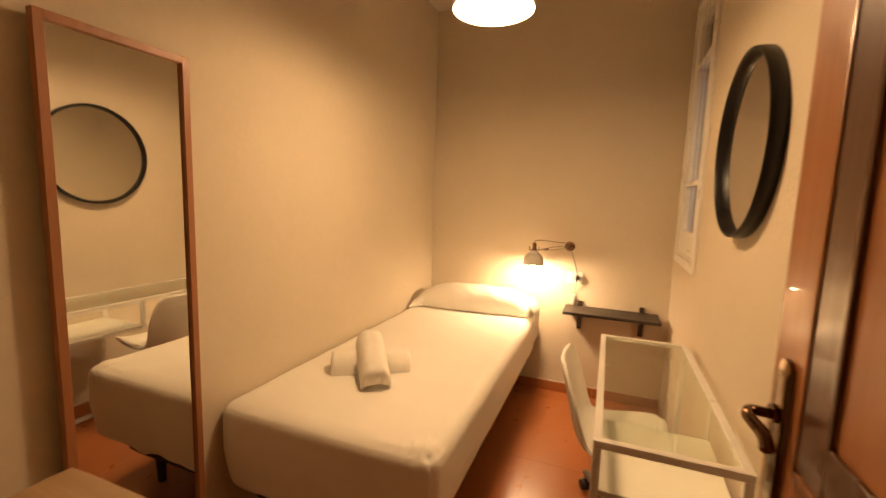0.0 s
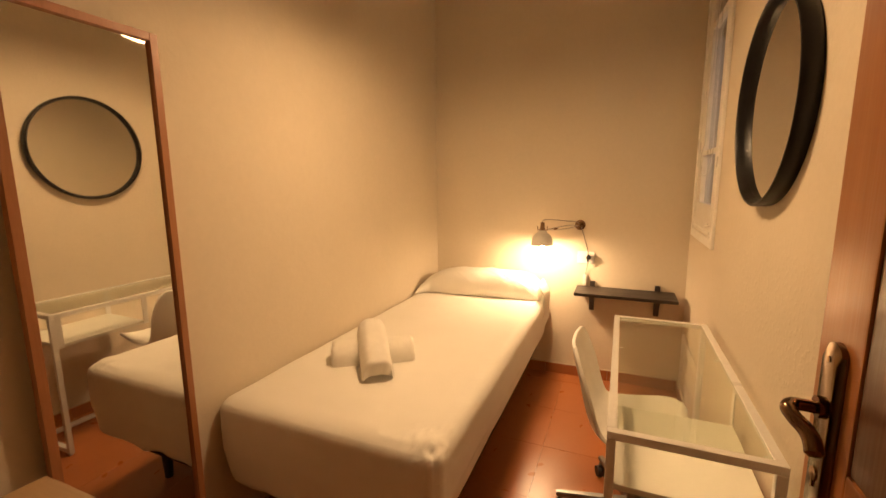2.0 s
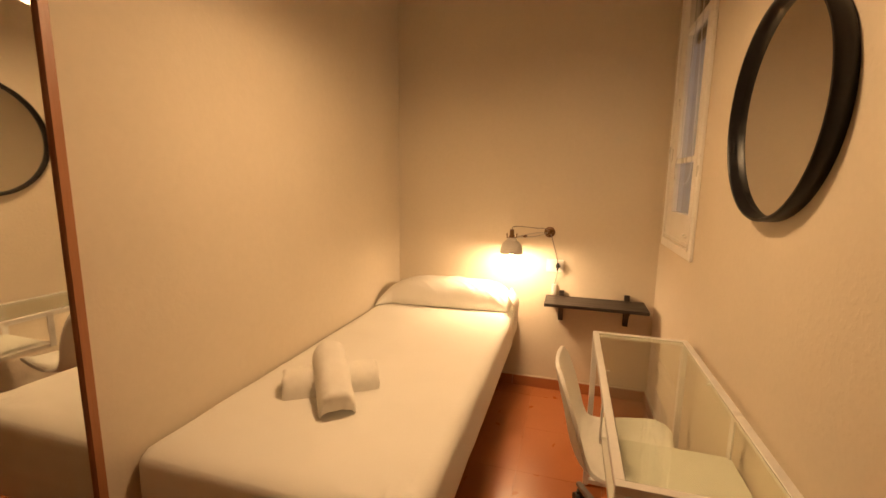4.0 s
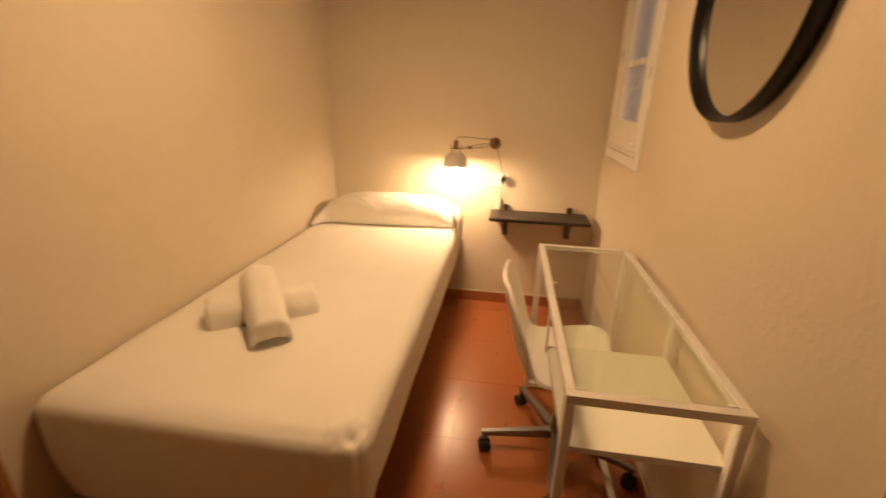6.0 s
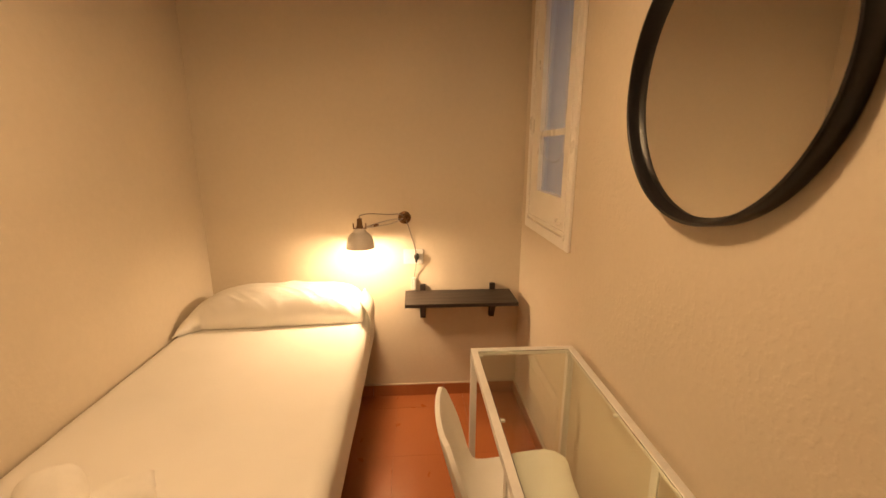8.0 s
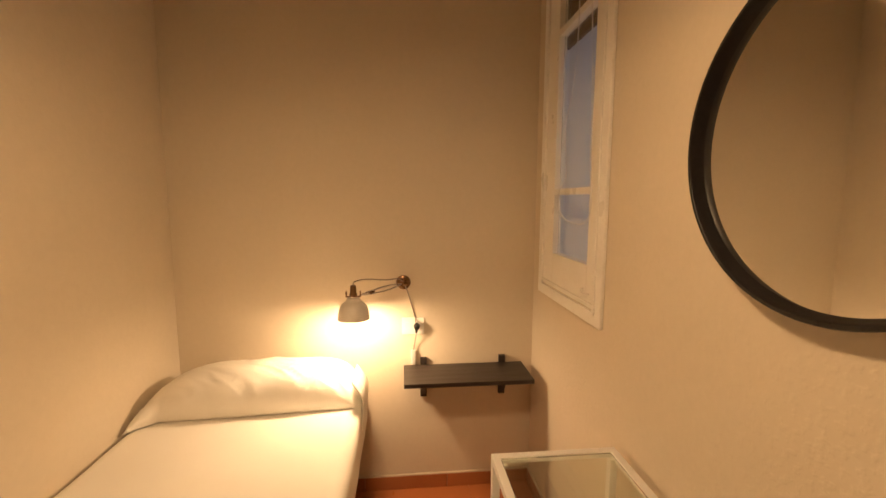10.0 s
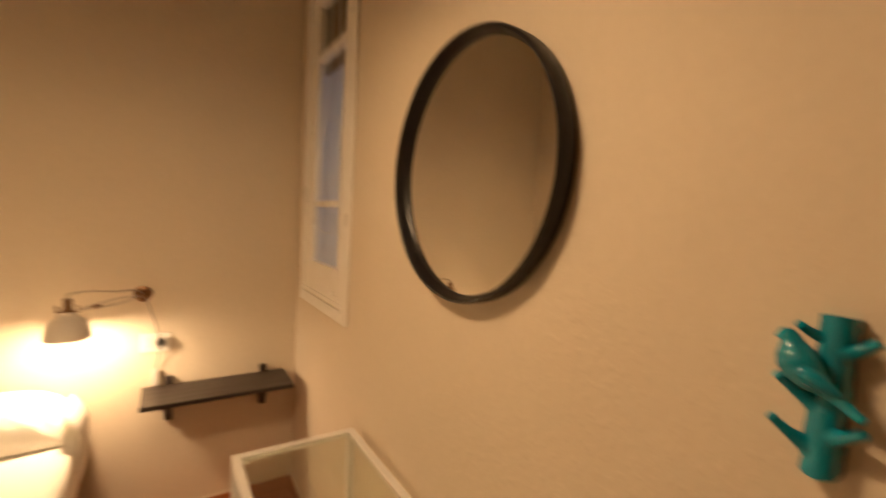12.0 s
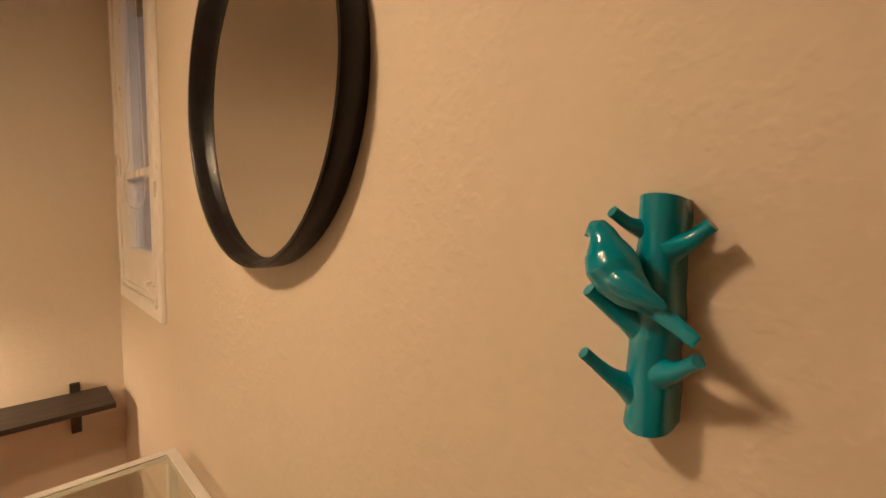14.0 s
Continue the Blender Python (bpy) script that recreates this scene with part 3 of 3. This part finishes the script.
# ---- desk ----
def desk():
    x0, x1, y0, y1, h, s = 1.293, 1.676, -1.959, -0.919, 0.727, 0.023
    d = thing("desk", ((x0 + x1) / 2, (y0 + y1) / 2, ZF), "white metal laptop desk with a clear glass top", "desk")
    for q in ((x0, x1, y0, y0 + s, h - s, h), (x0, x1, y1 - s, y1, h - s, h), (x0, x0 + s, y0 + s, y1 - s, h - s, h), (x1 - s, x1, y0 + s, y1 - s, h - s, h)):
        b = B()
        box(b, *q, 0.002)
        part("top_rail", b, WHITEM, d)
    for x in (x0, x1 - s):
        for y in (y0, y1 - s):
            b = B()
            box(b, x, x + s, y, y + s, ZF + 0.006, h - s, 0.002)
            leg = part("leg", b, WHITEM, d)
            b = B()
            rod(b, (x + s / 2, y + s / 2, ZF), (x + s / 2, y + s / 2, ZF + 0.008), 0.009)
            part("foot", b, WHITEP, leg)
    for y in (y0, y1 - s):
        b = B()
        box(b, x0 + s, x1 - s, y, y + s, ZF + 0.012, ZF + 0.012 + s, 0.002)
        part("floor_rail", b, WHITEM, d)
    b = B()
    box(b, 1.575, 1.575 + s, y0 + s, y1 - s, ZF + 0.014, ZF + 0.012 + s, 0.002)
    part("floor_rail", b, WHITEM, d)
    b = B()
    box(b, x0 + s + 0.002, x1 - s - 0.002, y0 + s + 0.002, y1 - s - 0.002, h - 0.008, h - 0.002)
    o = part("glass_top", b, DESKG, d, "clear tempered glass")
    o.visible_shadow = False
    b = B()
    box(b, x0 + 0.010, x1 - 0.004, y0 + 0.028, -1.500, 0.545, 0.563, 0.003)
    part("laptop_shelf", b, MELAMINE, d, "white board under half of the glass")
    for x in (x0 + 0.004, x1 - 0.012):
        for y in (-1.515, y0 + s):
            b = B()
            box(b, x, x + 0.005, y, y + 0.028, 0.545, h - s, 0.001)
            part("shelf_hanger", b, WHITEM, d)
    for x, w in ((x0 + s, 0.016), (x1 - s - 0.016, 0.016)):
        for y in (y0 + s + 0.01, (y0 + y1) / 2 + 0.1, y1 - s - 0.03):
            b = B()
            box(b, x, x + w, y, y + 0.010, h - 0.014, h - 0.0085, 0.001)
            part("glass_support", b, WHITEP, d)
    return d


desk()


# ---- chair ----
def chair():
    cx, cy = 1.405, -1.325
    c = thing("swivel_chair", (cx, cy, ZF), "white plastic shell swivel chair on a grey five-star base", "chair")
    prof = [(-0.222, 0.768), (-0.215, 0.735), (-0.202, 0.68), (-0.187, 0.62), (-0.173, 0.555), (-0.157, 0.49), (-0.131, 0.437), (-0.082, 0.408), (-0.01, 0.406), (0.08, 0.424), (0.155, 0.444), (0.192, 0.444), (0.205, 0.434)]
    wid = [0.13, 0.165, 0.182, 0.190, 0.192, 0.188, 0.190, 0.200, 0.208, 0.208, 0.198, 0.180, 0.15]
    line = arc([(f, 0, z) for f, z in prof], 4)
    n = len(line)
    b = B()
    rows = []
    m = 20
    for i, p in enumerate(line):
        k = i / (n - 1) * (len(wid) - 1)
        a = int(min(k, len(wid) - 2))
        w = wid[a] + (wid[a + 1] - wid[a]) * (k - a)
        t = (line[min(i + 1, n - 1)] - line[max(i - 1, 0)]).normalized()
        nrm = Vector((-t.z, 0, t.x))
        if nrm.dot(Vector((0.4, 0, 0.6))) < 0:
            nrm = -nrm
        mid = math.sin(math.pi * min(1, max(0, i / (n - 1))))
        rows.append([b.verts.new(Vector((cx - 0.034, cy, -0.028)) + p + Vector((0, w * (-1 + 2 * j / m), 0)) + nrm * (0.045 * abs(-1 + 2 * j / m) ** 2.4) * (0.35 + 0.65 * mid)) for j in range(m + 1)])
    for p, q in zip(rows, rows[1:]):
        for j in range(m):
            b.faces.new((p[j], p[j + 1], q[j + 1], q[j]))
    o = part("seat_shell", b, WHITEP, c, "white moulded plastic seat and back in one piece", smooth=80)
    sol = o.modifiers.new("thickness", "SOLIDIFY")
    sol.thickness = 0.015
    sol.offset = 0
    bev = o.modifiers.new("rim", "BEVEL")
    bev.width = 0.005
    bev.segments = 3
    b = B()
    box(b, cx - 0.10, cx + 0.10, cy - 0.075, cy + 0.075, 0.348, 0.374, 0.006)
    part("seat_plate", b, ALU, c)
    b = B()
    rod(b, (cx, cy, ZF + 0.17), (cx, cy, 0.352), 0.014)
    part("gas_lift", b, BLACKP, c)
    b = B()
    rod(b, (cx, cy, ZF + 0.085), (cx, cy, ZF + 0.19), 0.030, 0.024, 20)
    part("hub", b, ALU, c)
    for i in range(5):
        a = radians(189 + 72 * i)
        u = Vector((math.cos(a), math.sin(a), 0))
        s = Vector((-u.y, u.x, 0))
        b = B()
        o0, o1 = Vector((cx, cy, ZF + 0.096)) + u * 0.02, Vector((cx, cy, ZF + 0.088)) + u * 0.305
        vs = []
        for p, w, hh in ((o0, 0.019, 0.018), (o1, 0.012, 0.011)):
            vs.append([b.verts.new(p + s * w * sx + Vector((0, 0, hh * sz))) for sx, sz in ((-1, -1), (1, -1), (1, 1), (-1, 1))])
        for k in range(4):
            b.faces.new((vs[0][k], vs[0][(k + 1) % 4], vs[1][(k + 1) % 4], vs[1][k]))
        b.faces.new(vs[0][::-1])
        b.faces.new(vs[1])
        bmesh.ops.bevel(b, geom=list(b.edges), offset=0.004, segments=2, affect="EDGES")
        spoke = part("spoke", b, ALU, c)
        b = B()
        w0 = Vector((cx, cy, ZF + 0.027)) + u * 0.290
        for k in (-1, 1):
            rod(b, w0 + s * 0.006 * k, w0 + s * 0.022 * k, 0.027, 0.024, 20)
        box(b, w0.x - 0.012, w0.x + 0.012, w0.y - 0.012, w0.y + 0.012, ZF + 0.03, ZF + 0.062, 0.003)
        rod(b, w0 + Vector((0, 0, 0.03)), w0 + Vector((0, 0, 0.062)), 0.006)
        part("caster", b, BLACKP, spoke, "black twin-wheel caster")
    return c


chair()


# ---- wall shelf ----
def shelf():
    s = thing("wall_shelf", (1.35, 0, 0.64), "narrow black-brown wooden shelf on two brackets", "shelf")
    b = B()
    box(b, 1.038, 1.642, -0.252, -0.022, 0.627, 0.647, 0.0015)
    part("board", b, SHELFW, s)
    for x in (1.138, 1.543):
        b = B()
        box(b, x - 0.016, x + 0.016, -0.020, 0.0, 0.475, 0.680, 0.002)
        br = part("bracket", b, SHELFW, s)
        b = B()
        vs = [[b.verts.new((x + k, y, z)) for y, z in ((-0.020, 0.626), (-0.165, 0.626), (-0.150, 0.607), (-0.070, 0.560), (-0.020, 0.485))] for k in (-0.013, 0.013)]
        b.faces.new(vs[0])
        b.faces.new(vs[1][::-1])
        for k in range(5):
            b.faces.new((vs[0][k], vs[0][(k + 1) % 5], vs[1][(k + 1) % 5], vs[1][k]))
        part("brace", b, SHELFW, br)
    return s


shelf()


# ---- clamp wall lamp over the pillow ----
def wall_lamp():
    w = thing("wall_lamp", (1.04, 0, 1.07), "off-white metal reading lamp on a jointed wall arm, lit", "wall lamp")
    hx, hy = 0.817, -0.205
    b = B()
    lathe(b, [(0.001, 0.0), (0.034, 0.0), (0.036, 0.004), (0.034, 0.012), (0.020, 0.018), (0.001, 0.018)], Matrix.Translation((1.04, 0, 1.068)) @ Matrix.Rotation(radians(90), 4, "X"), 32)
    part("wall_mount", b, BRONZE, w, "dark round wall mount")
    b = B()
    rod(b, (1.04, -0.014, 1.045), (1.04, -0.014, 1.095), 0.011)
    rod(b, (1.022, -0.030, 1.062), (1.058, -0.030, 1.062), 0.007)
    part("swivel", b, BRONZE, w)
    A, Hd = Vector((1.035, -0.035, 1.066)), Vector((hx + 0.022, hy + 0.024, 1.045))
    for off in (0.012, -0.012):
        b = B()
        sweep(b, arc([A, A.lerp(Hd, 0.35) + Vector((0.3 * off, 0.3 * off, off * 0.9)), A.lerp(Hd, 0.7) + Vector((0, 0, off * 0.6)), Hd]), 0.0035, 8)
        part("arm_rod", b, NICKEL, w, "thin nickel rod")
    b = B()
    K = A.lerp(Hd, 0.72)
    rod(b, K + Vector((-0.006, -0.012, 0.0)), K + Vector((0.006, 0.012, 0.0)), 0.008)
    part("joint", b, BRONZE, w)
    b = B()
    rod(b, A + Vector((0, 0, -0.014)), A + Vector((0, 0, 0.014)), 0.007)
    part("joint", b, BRONZE, w)
    T = Matrix.Translation((hx, hy, 0))
    b = B()
    lathe(b, [(0.006, 1.098), (0.013, 1.096), (0.014, 1.062), (0.017, 1.058), (0.017, 1.048), (0.001, 1.047)], T, 24)
    part("socket_cap", b, BRONZE, w, "brown metal cap")
    b = B()
    box(b, hx - 0.034, hx + 0.034, hy - 0.005, hy + 0.005, 1.044, 1.049, 0.001)
    rod(b, (hx + 0.031, hy, 1.044), (hx + 0.031, hy, 1.072), 0.003)
    rod(b, (hx - 0.031, hy, 1.044), (hx - 0.031, hy, 1.072), 0.003)
    part("cross_bar", b, BRONZE, w)
    b = B()
    lathe(b, [(0.016, 1.045), (0.027, 1.041), (0.032, 1.033), (0.034, 1.026), (0.048, 1.017), (0.060, 1.001), (0.067, 0.980), (0.0695, 0.962), (0.0715, 0.946), (0.070, 0.946), (0.068, 0.962), (0.0655, 0.979), (0.0585, 0.999), (0.047, 1.014), (0.032, 1.022), (0.016, 1.026)], T, 48, closed=True)
    part("shade", b, SHADEM, w, "off-white enamelled bell shade")
    b = B()
    rod(b, (hx, hy, 0.992), (hx, hy, 1.03), 0.014)
    part("lamp_holder", b, WHITEP, w)
    b = B()
    ball(b, (hx, hy, 0.960), 0.029, 1, 1, 1.05)
    part("bulb", b, BULBGLOW, w, "lit warm white bulb")
    b = B()
    sweep(b, arc([(hx, hy, 1.096), (hx + 0.006, hy + 0.004, 1.112), (hx + 0.05, hy + 0.06, 1.112), (0.96, -0.12, 1.103), (1.02, -0.045, 1.092), (1.05, -0.020, 1.05), (1.075, -0.008, 0.97), (1.097, -0.006, 0.89), (1.100, -0.030, 0.862)]), 0.0028, 8)
    part("cord", b, CORD, w, "thin grey flex")


wall_lamp()


def sockets():
    s = thing("wall_socket", (1.087, 0, 0.844), "white double wall socket with a black plug", "socket")
    b = B()
    box(b, 1.030, 1.142, -0.009, 0.0, 0.802, 0.888, 0.003)
    part("plate", b, WHITEP, s)
    for x in (1.060, 1.113):
        b = B()
        lathe(b, [(0.020, 0.0), (0.020, 0.003), (0.018, 0.003), (0.017, 0.001), (0.001, 0.001)], Matrix.Translation((x, -0.009, 0.845)) @ Matrix.Rotation(radians(90), 4, "X"), 24)
        part("insert", b, WHITEP, s)
    b = B()
    rod(b, (1.105, -0.012, 0.845), (1.105, -0.040, 0.845), 0.016, 0.012, 16)
    box(b, 1.092, 1.106, -0.05, -0.026, 0.838, 0.852, 0.003)
    rod(b, (1.105, -0.034, 0.868), (1.102, -0.034, 0.818), 0.007, 0.006)
    part("plug", b, BLACKP, s, "black two-pin plug")
    k = thing("inline_switch", (1.088, -0.02, 0.68), "silver inline dimmer switch hanging on its cord by the shelf", "switch")
    b = B()
    sweep(b, arc([(1.103, -0.034, 0.818), (1.098, -0.022, 0.78), (1.092, -0.014, 0.745), (1.088, -0.013, 0.715)]), 0.0025, 8)
    part("cord", b, CORD, k)
    b = B()
    soft_box(b, 1.074, 1.102, -0.021, -0.003, 0.645, 0.722, 0.008, 6)
    part("switch_body", b, SILVER, k, "silver plastic body")
    b = B()
    sweep(b, arc([(1.088, -0.012, 0.648), (1.075, -0.016, 0.615), (1.066, -0.02, 0.592), (1.080, -0.022, 0.577), (1.098, -0.018, 0.590), (1.094, -0.012, 0.615)]), 0.0045, 8)
    part("cord_loop", b, WHITEP, k, "white loop of cable")


sockets()


# ---- round mirror ----
def round_mirror():
    yc, zc, R, dep = -1.485, 1.584, 0.300, 0.045
    M = Matrix.Translation((XR, yc, zc)) @ Matrix.Rotation(radians(-90), 4, "Y")
    r = thing("round_mirror", (XR, yc, zc), "round wall mirror in a deep black-stained wooden frame", "mirror")
    b = B()
    lathe(b, [(R - 0.004, 0.0), (R - 0.001, 0.004), (R, 0.020), (R, dep - 0.003), (R - 0.002, dep), (R - 0.008, dep), (R - 0.010, dep - 0.002), (R - 0.012, 0.034), (R - 0.017, 0.021), (R - 0.019, 0.0)], M, 96, closed=True)
    part("frame", b, FRAMEB, r)
    b = B()
    lathe(b, [(0.001, 0.004), (R - 0.018, 0.004), (R - 0.018, 0.020), (0.001, 0.020)], M, 96)
    part("mirror_glass", b, MIRROR, r, "clear mirror glass", smooth=20)


round_mirror()


# ---- tall mirror leaning flat on the wall beside the bed ----
def tall_mirror():
    y0, y1, z1, s = -2.545, -2.153, 1.800, 0.022
    m = thing("standing_mirror", (XW + 0.03, (y0 + y1) / 2, ZF), "tall mirror in a thin reddish-brown wooden frame, on the floor", "mirror")
    for q in ((y0, y0 + s, ZF, z1), (y1 - s, y1, ZF, z1), (y0 + s, y1 - s, ZF, ZF + s), (y0 + s, y1 - s, z1 - s, z1)):
        b = B()
        box(b, XW + 0.027, XW + 0.052, *q, 0.0015)
        part("frame_bar", b, OAK, m)
    b = B()
    box(b, XW + 0.031, XW + 0.040, y0 + s - 0.004, y1 - s + 0.004, ZF + s - 0.004, z1 - s + 0.004)
    part("mirror_glass", b, MIRROR, m, "clear mirror glass", smooth=20)


tall_mirror()


# ---- low chest by the doorway ----
def chest():
    c = thing("chest", (0.40, -2.88, ZF), "low pale wooden chest with a rounded top", "chest")
    b = B()
    soft_box(b, 0.20, 0.74, -3.14, -2.625, 0.735, 0.762, 0.012, 8)
    part("top", b, CHESTW, c)
    b = B()
    box(b, 0.215, 0.725, -3.13, -2.655, 0.05, 0.734, 0.003)
    part("carcass", b, CHESTW, c)
    for i in range(3):
        b = B()
        box(b, 0.222, 0.718, -2.655, -2.640, 0.07 + i * 0.222, 0.28 + i * 0.222, 0.003)
        dr = part("drawer", b, CHESTW, c)
        b = B()
        rod(b, (0.47, -2.640, 0.175 + i * 0.222), (0.47, -2.618, 0.175 + i * 0.222), 0.012)
        part("knob", b, BRASS, dr)
    for x in (0.24, 0.70):
        for y in (-3.07, -2.68):
            b = B()
            rod(b, (x, y, ZF), (x, y, 0.05), 0.016, 0.02)
            part("foot", b, CHESTW, c)


chest()


# ---- ceiling lamp ----
def pendant():
    x, y, z = 0.838, -1.566, 2.100
    p = thing("pendant_lamp", (x, y, z), "white ceiling pendant with a lit opal diffuser", "ceiling lamp")
    T = Matrix.Translation((x, y, z))
    S = T @ Matrix.Scale(0.90, 4)
    b = B()
    lathe(b, [(0.166, -0.026), (0.169, -0.022), (0.163, 0.030), (0.140, 0.075), (0.095, 0.115), (0.040, 0.135), (0.015, 0.140), (0.015, 0.134), (0.038, 0.129), (0.092, 0.109), (0.136, 0.070), (0.159, 0.028), (0.165, -0.022)], S, 48, closed=True)
    part("shade", b, WHITEM, p, "white metal dome shade")
    b = B()
    lathe(b, [(0.001, 0.006), (0.060, 0.006), (0.110, 0.008), (0.146, 0.010), (0.152, 0.016), (0.148, 0.024), (0.001, 0.026)], S, 48)
    part("diffuser", b, LAMPGLOW, p, "glowing opal disc inside the shade", smooth=80)
    b = B()
    ball(b, (x, y, z - 0.004), 0.040, 1, 1, 1, seg=32)
    part("bulb", b, PENDGLOW, p, "lit round bulb", smooth=80)
    b = B()
    rod(b, (x, y, z + 0.134), (x, y, HC - 0.02), 0.004)
    part("cord", b, WHITEP, p)
    b = B()
    lathe(b, [(0.001, HC - z), (0.045, HC - z), (0.043, HC - z - 0.02), (0.012, HC - z - 0.034), (0.001, HC - z - 0.034)], T, 32)
    part("canopy", b, WHITEM, p)


pendant()


# ---- teal coat hook ----
def hook():
    yc, x = -2.141, XR
    def P(u, v, out):
        """From the piece's face: across, up and out from the wall."""
        return Vector((x - out, yc - (u - 312) * 0.000207, 1.393 - (v - 62) * 0.000227))
    c = thing("coat_hook", (x, yc, 1.31), "glossy teal cast wall hook shaped as a branch with a bird", "coat hook")
    b = B()
    # half-round trunk against the wall
    prof = [(286 + 4 * math.sin(i * 1.3), 66 + (766 - 66) * i / 12) for i in range(13)]
    rings = []
    for i, (u, v) in enumerate(prof):
        r = 0.0146 + 0.0020 * (i / 12) + 0.0006 * math.sin(i * 2.1)
        o = P(u + 8 - 8 * i / 12, v, 0.010)
        rings.append([b.verts.new(o + Vector((-max(0.0, math.sin(a)) * r * 1.25 - 0.004, math.cos(a) * r, (0.004 if i == 0 else -0.004 if i == 12 else 0.0) * math.sin(a)))) for a in [math.pi * k / 14 for k in range(15)]] + [b.verts.new(o + Vector((0.010, -r, 0))), b.verts.new(o + Vector((0.010, r, 0)))])
    for p, q in zip(rings, rings[1:]):
        n = len(p)
        for k in range(n):
            b.faces.new((p[k], p[(k + 1) % n], q[(k + 1) % n], q[k]))
    b.faces.new(rings[0])
    b.faces.new(rings[-1][::-1])
    part("trunk", b, TEAL, c, smooth=50)
    # branch stubs that serve as pegs, flared where they leave the trunk
    for (u0, v0, o0), (u1, v1, o1), r0, r1 in (((262, 160, 0.020), (182, 104, 0.044), 0.0050, 0.0042), ((325, 215, 0.020), (446, 138, 0.021), 0.0066, 0.0050), ((252, 455, 0.022), (130, 343, 0.052), 0.0070, 0.0050), ((248, 664, 0.022), (122, 542, 0.052), 0.0068, 0.0046), ((318, 592, 0.022), (450, 508, 0.040), 0.0072, 0.0048)):
        A, C = P(u0, v0, o0), P(u1, v1, o1)
        mid = A.lerp(C, 0.5) + Vector((0, 0, -0.0025))
        line = arc([A, mid, C], 6)
        n = len(line)
        b = B()
        sweep(b, line, [r1 + (r0 * 1.9 - r1) * (1 - i / (n - 1)) ** 2.6 for i in range(n)], 18)
        part("peg", b, TEAL, c, smooth=50)
    b = B()
    # perched bird: beak, head, breast, folded wing and tail as one run of rings
    run = [((110, 182), 0.0006), ((121, 178), 0.0022), ((131, 172), 0.0050), ((142, 167), 0.0088), ((157, 168), 0.0108), ((171, 180), 0.0110), ((181, 200), 0.0128), ((190, 226), 0.0170), ((205, 264), 0.0198), ((233, 300), 0.0192), ((272, 333), 0.0150), ((315, 356), 0.0100), ((355, 380), 0.0072), ((400, 408), 0.0062), ((440, 434), 0.0058), ((458, 444), 0.0050)]
    pts = [P(u - 24 * (1 - i / 15), v, 0.043 + 0.009 * i / (len(run) - 1)) for i, ((u, v), r) in enumerate(run)]
    rad = [0.9 * r for c, r in run]
    seg, rings = 20, []
    for i, p in enumerate(pts):
        d = (pts[min(i + 1, len(pts) - 1)] - pts[max(i - 1, 0)]).normalized()
        o = Vector((-1, 0, 0))
        s = d.cross(o).normalized()
        flat = 1.0 if i < 9 else max(0.42, 1.0 - 0.16 * (i - 8))
        rings.append([b.verts.new(p + rad[i] * (math.cos(a) * s + flat * math.sin(a) * o)) for a in [2 * math.pi * k / seg for k in range(seg)]])
    for p, q in zip(rings, rings[1:]):
        for k in range(seg):
            b.faces.new((p[k], p[(k + 1) % seg], q[(k + 1) % seg], q[k]))
    b.faces.new(rings[0][::-1])
    b.faces.new(rings[-1])
    # wing lying on the flank, with two feather ridges
    for (pa, pb, pc), r in ((((168, 300), (255, 305), (372, 362)), 0.0075), (((182, 315), (262, 330), (352, 366)), 0.0050), (((215, 262), (290, 310), (378, 368)), 0.0046)):
        line = arc([P(*pa, 0.053), P(*pb, 0.058), P(*pc, 0.055)], 8)
        n = len(line)
        sweep(b, line, [r * math.sin(math.pi * (0.12 + 0.80 * i / (n - 1))) + 0.0006 for i in range(n)], 12)
    # feet on the branch
    for u in (205, 232):
        rod(b, P(u, 345, 0.044), P(u - 4, 392, 0.036), 0.0012, 0.0014, 8)
    ball(b, P(148, 162, 0.0545), 0.0012, seg=8)
    o = part("bird", b, TEAL, c, "perched bird figure with folded wings", smooth=50)
    fuse = o.modifiers.new("fuse", "REMESH")
    fuse.mode = "VOXEL"
    fuse.voxel_size = 0.0011
    fuse.use_smooth_shade = True
    soft = o.modifiers.new("soften", "SMOOTH")
    soft.factor = 0.4
    soft.iterations = 2


hook()

# ---- floor tiles last ----
fl = thing("floor", (0.85, -1.6, ZF), "glossy terracotta floor tiles with thin joints", "floor", kind="structure")
b = B()
box(b, XW - 0.15, XR + 0.22, -4.5, 0.15, ZF - 0.08, ZF - 0.0035)
part("grout_bed", b, GROUT, fl)
TS, GX, GY = 0.40, 0.976, -1.336
tb = B()
box(tb, -TS / 2 + 0.0004, TS / 2 - 0.0004, -TS / 2 + 0.0004, TS / 2 - 0.0004, -0.008, 0.0, 0.0008)
tile_mesh = mesh("tile", tb, TILE)
rng = random.Random(4)
for i in range(-3, 3):
    for j in range(-8, 4):
        ob = new("tile", tile_mesh)
        ob.parent = fl
        ob.matrix_parent_inverse = BASE[fl.name]
        ob.location = (GX + (i + 0.5) * TS, GY + (j + 0.5) * TS, ZF + rng.uniform(-0.0004, 0.0))
        ob.rotation_euler = (rng.uniform(-0.0001, 0.0001), rng.uniform(-0.0001, 0.0001), rng.choice((0, 1, 2, 3)) * math.pi / 2)
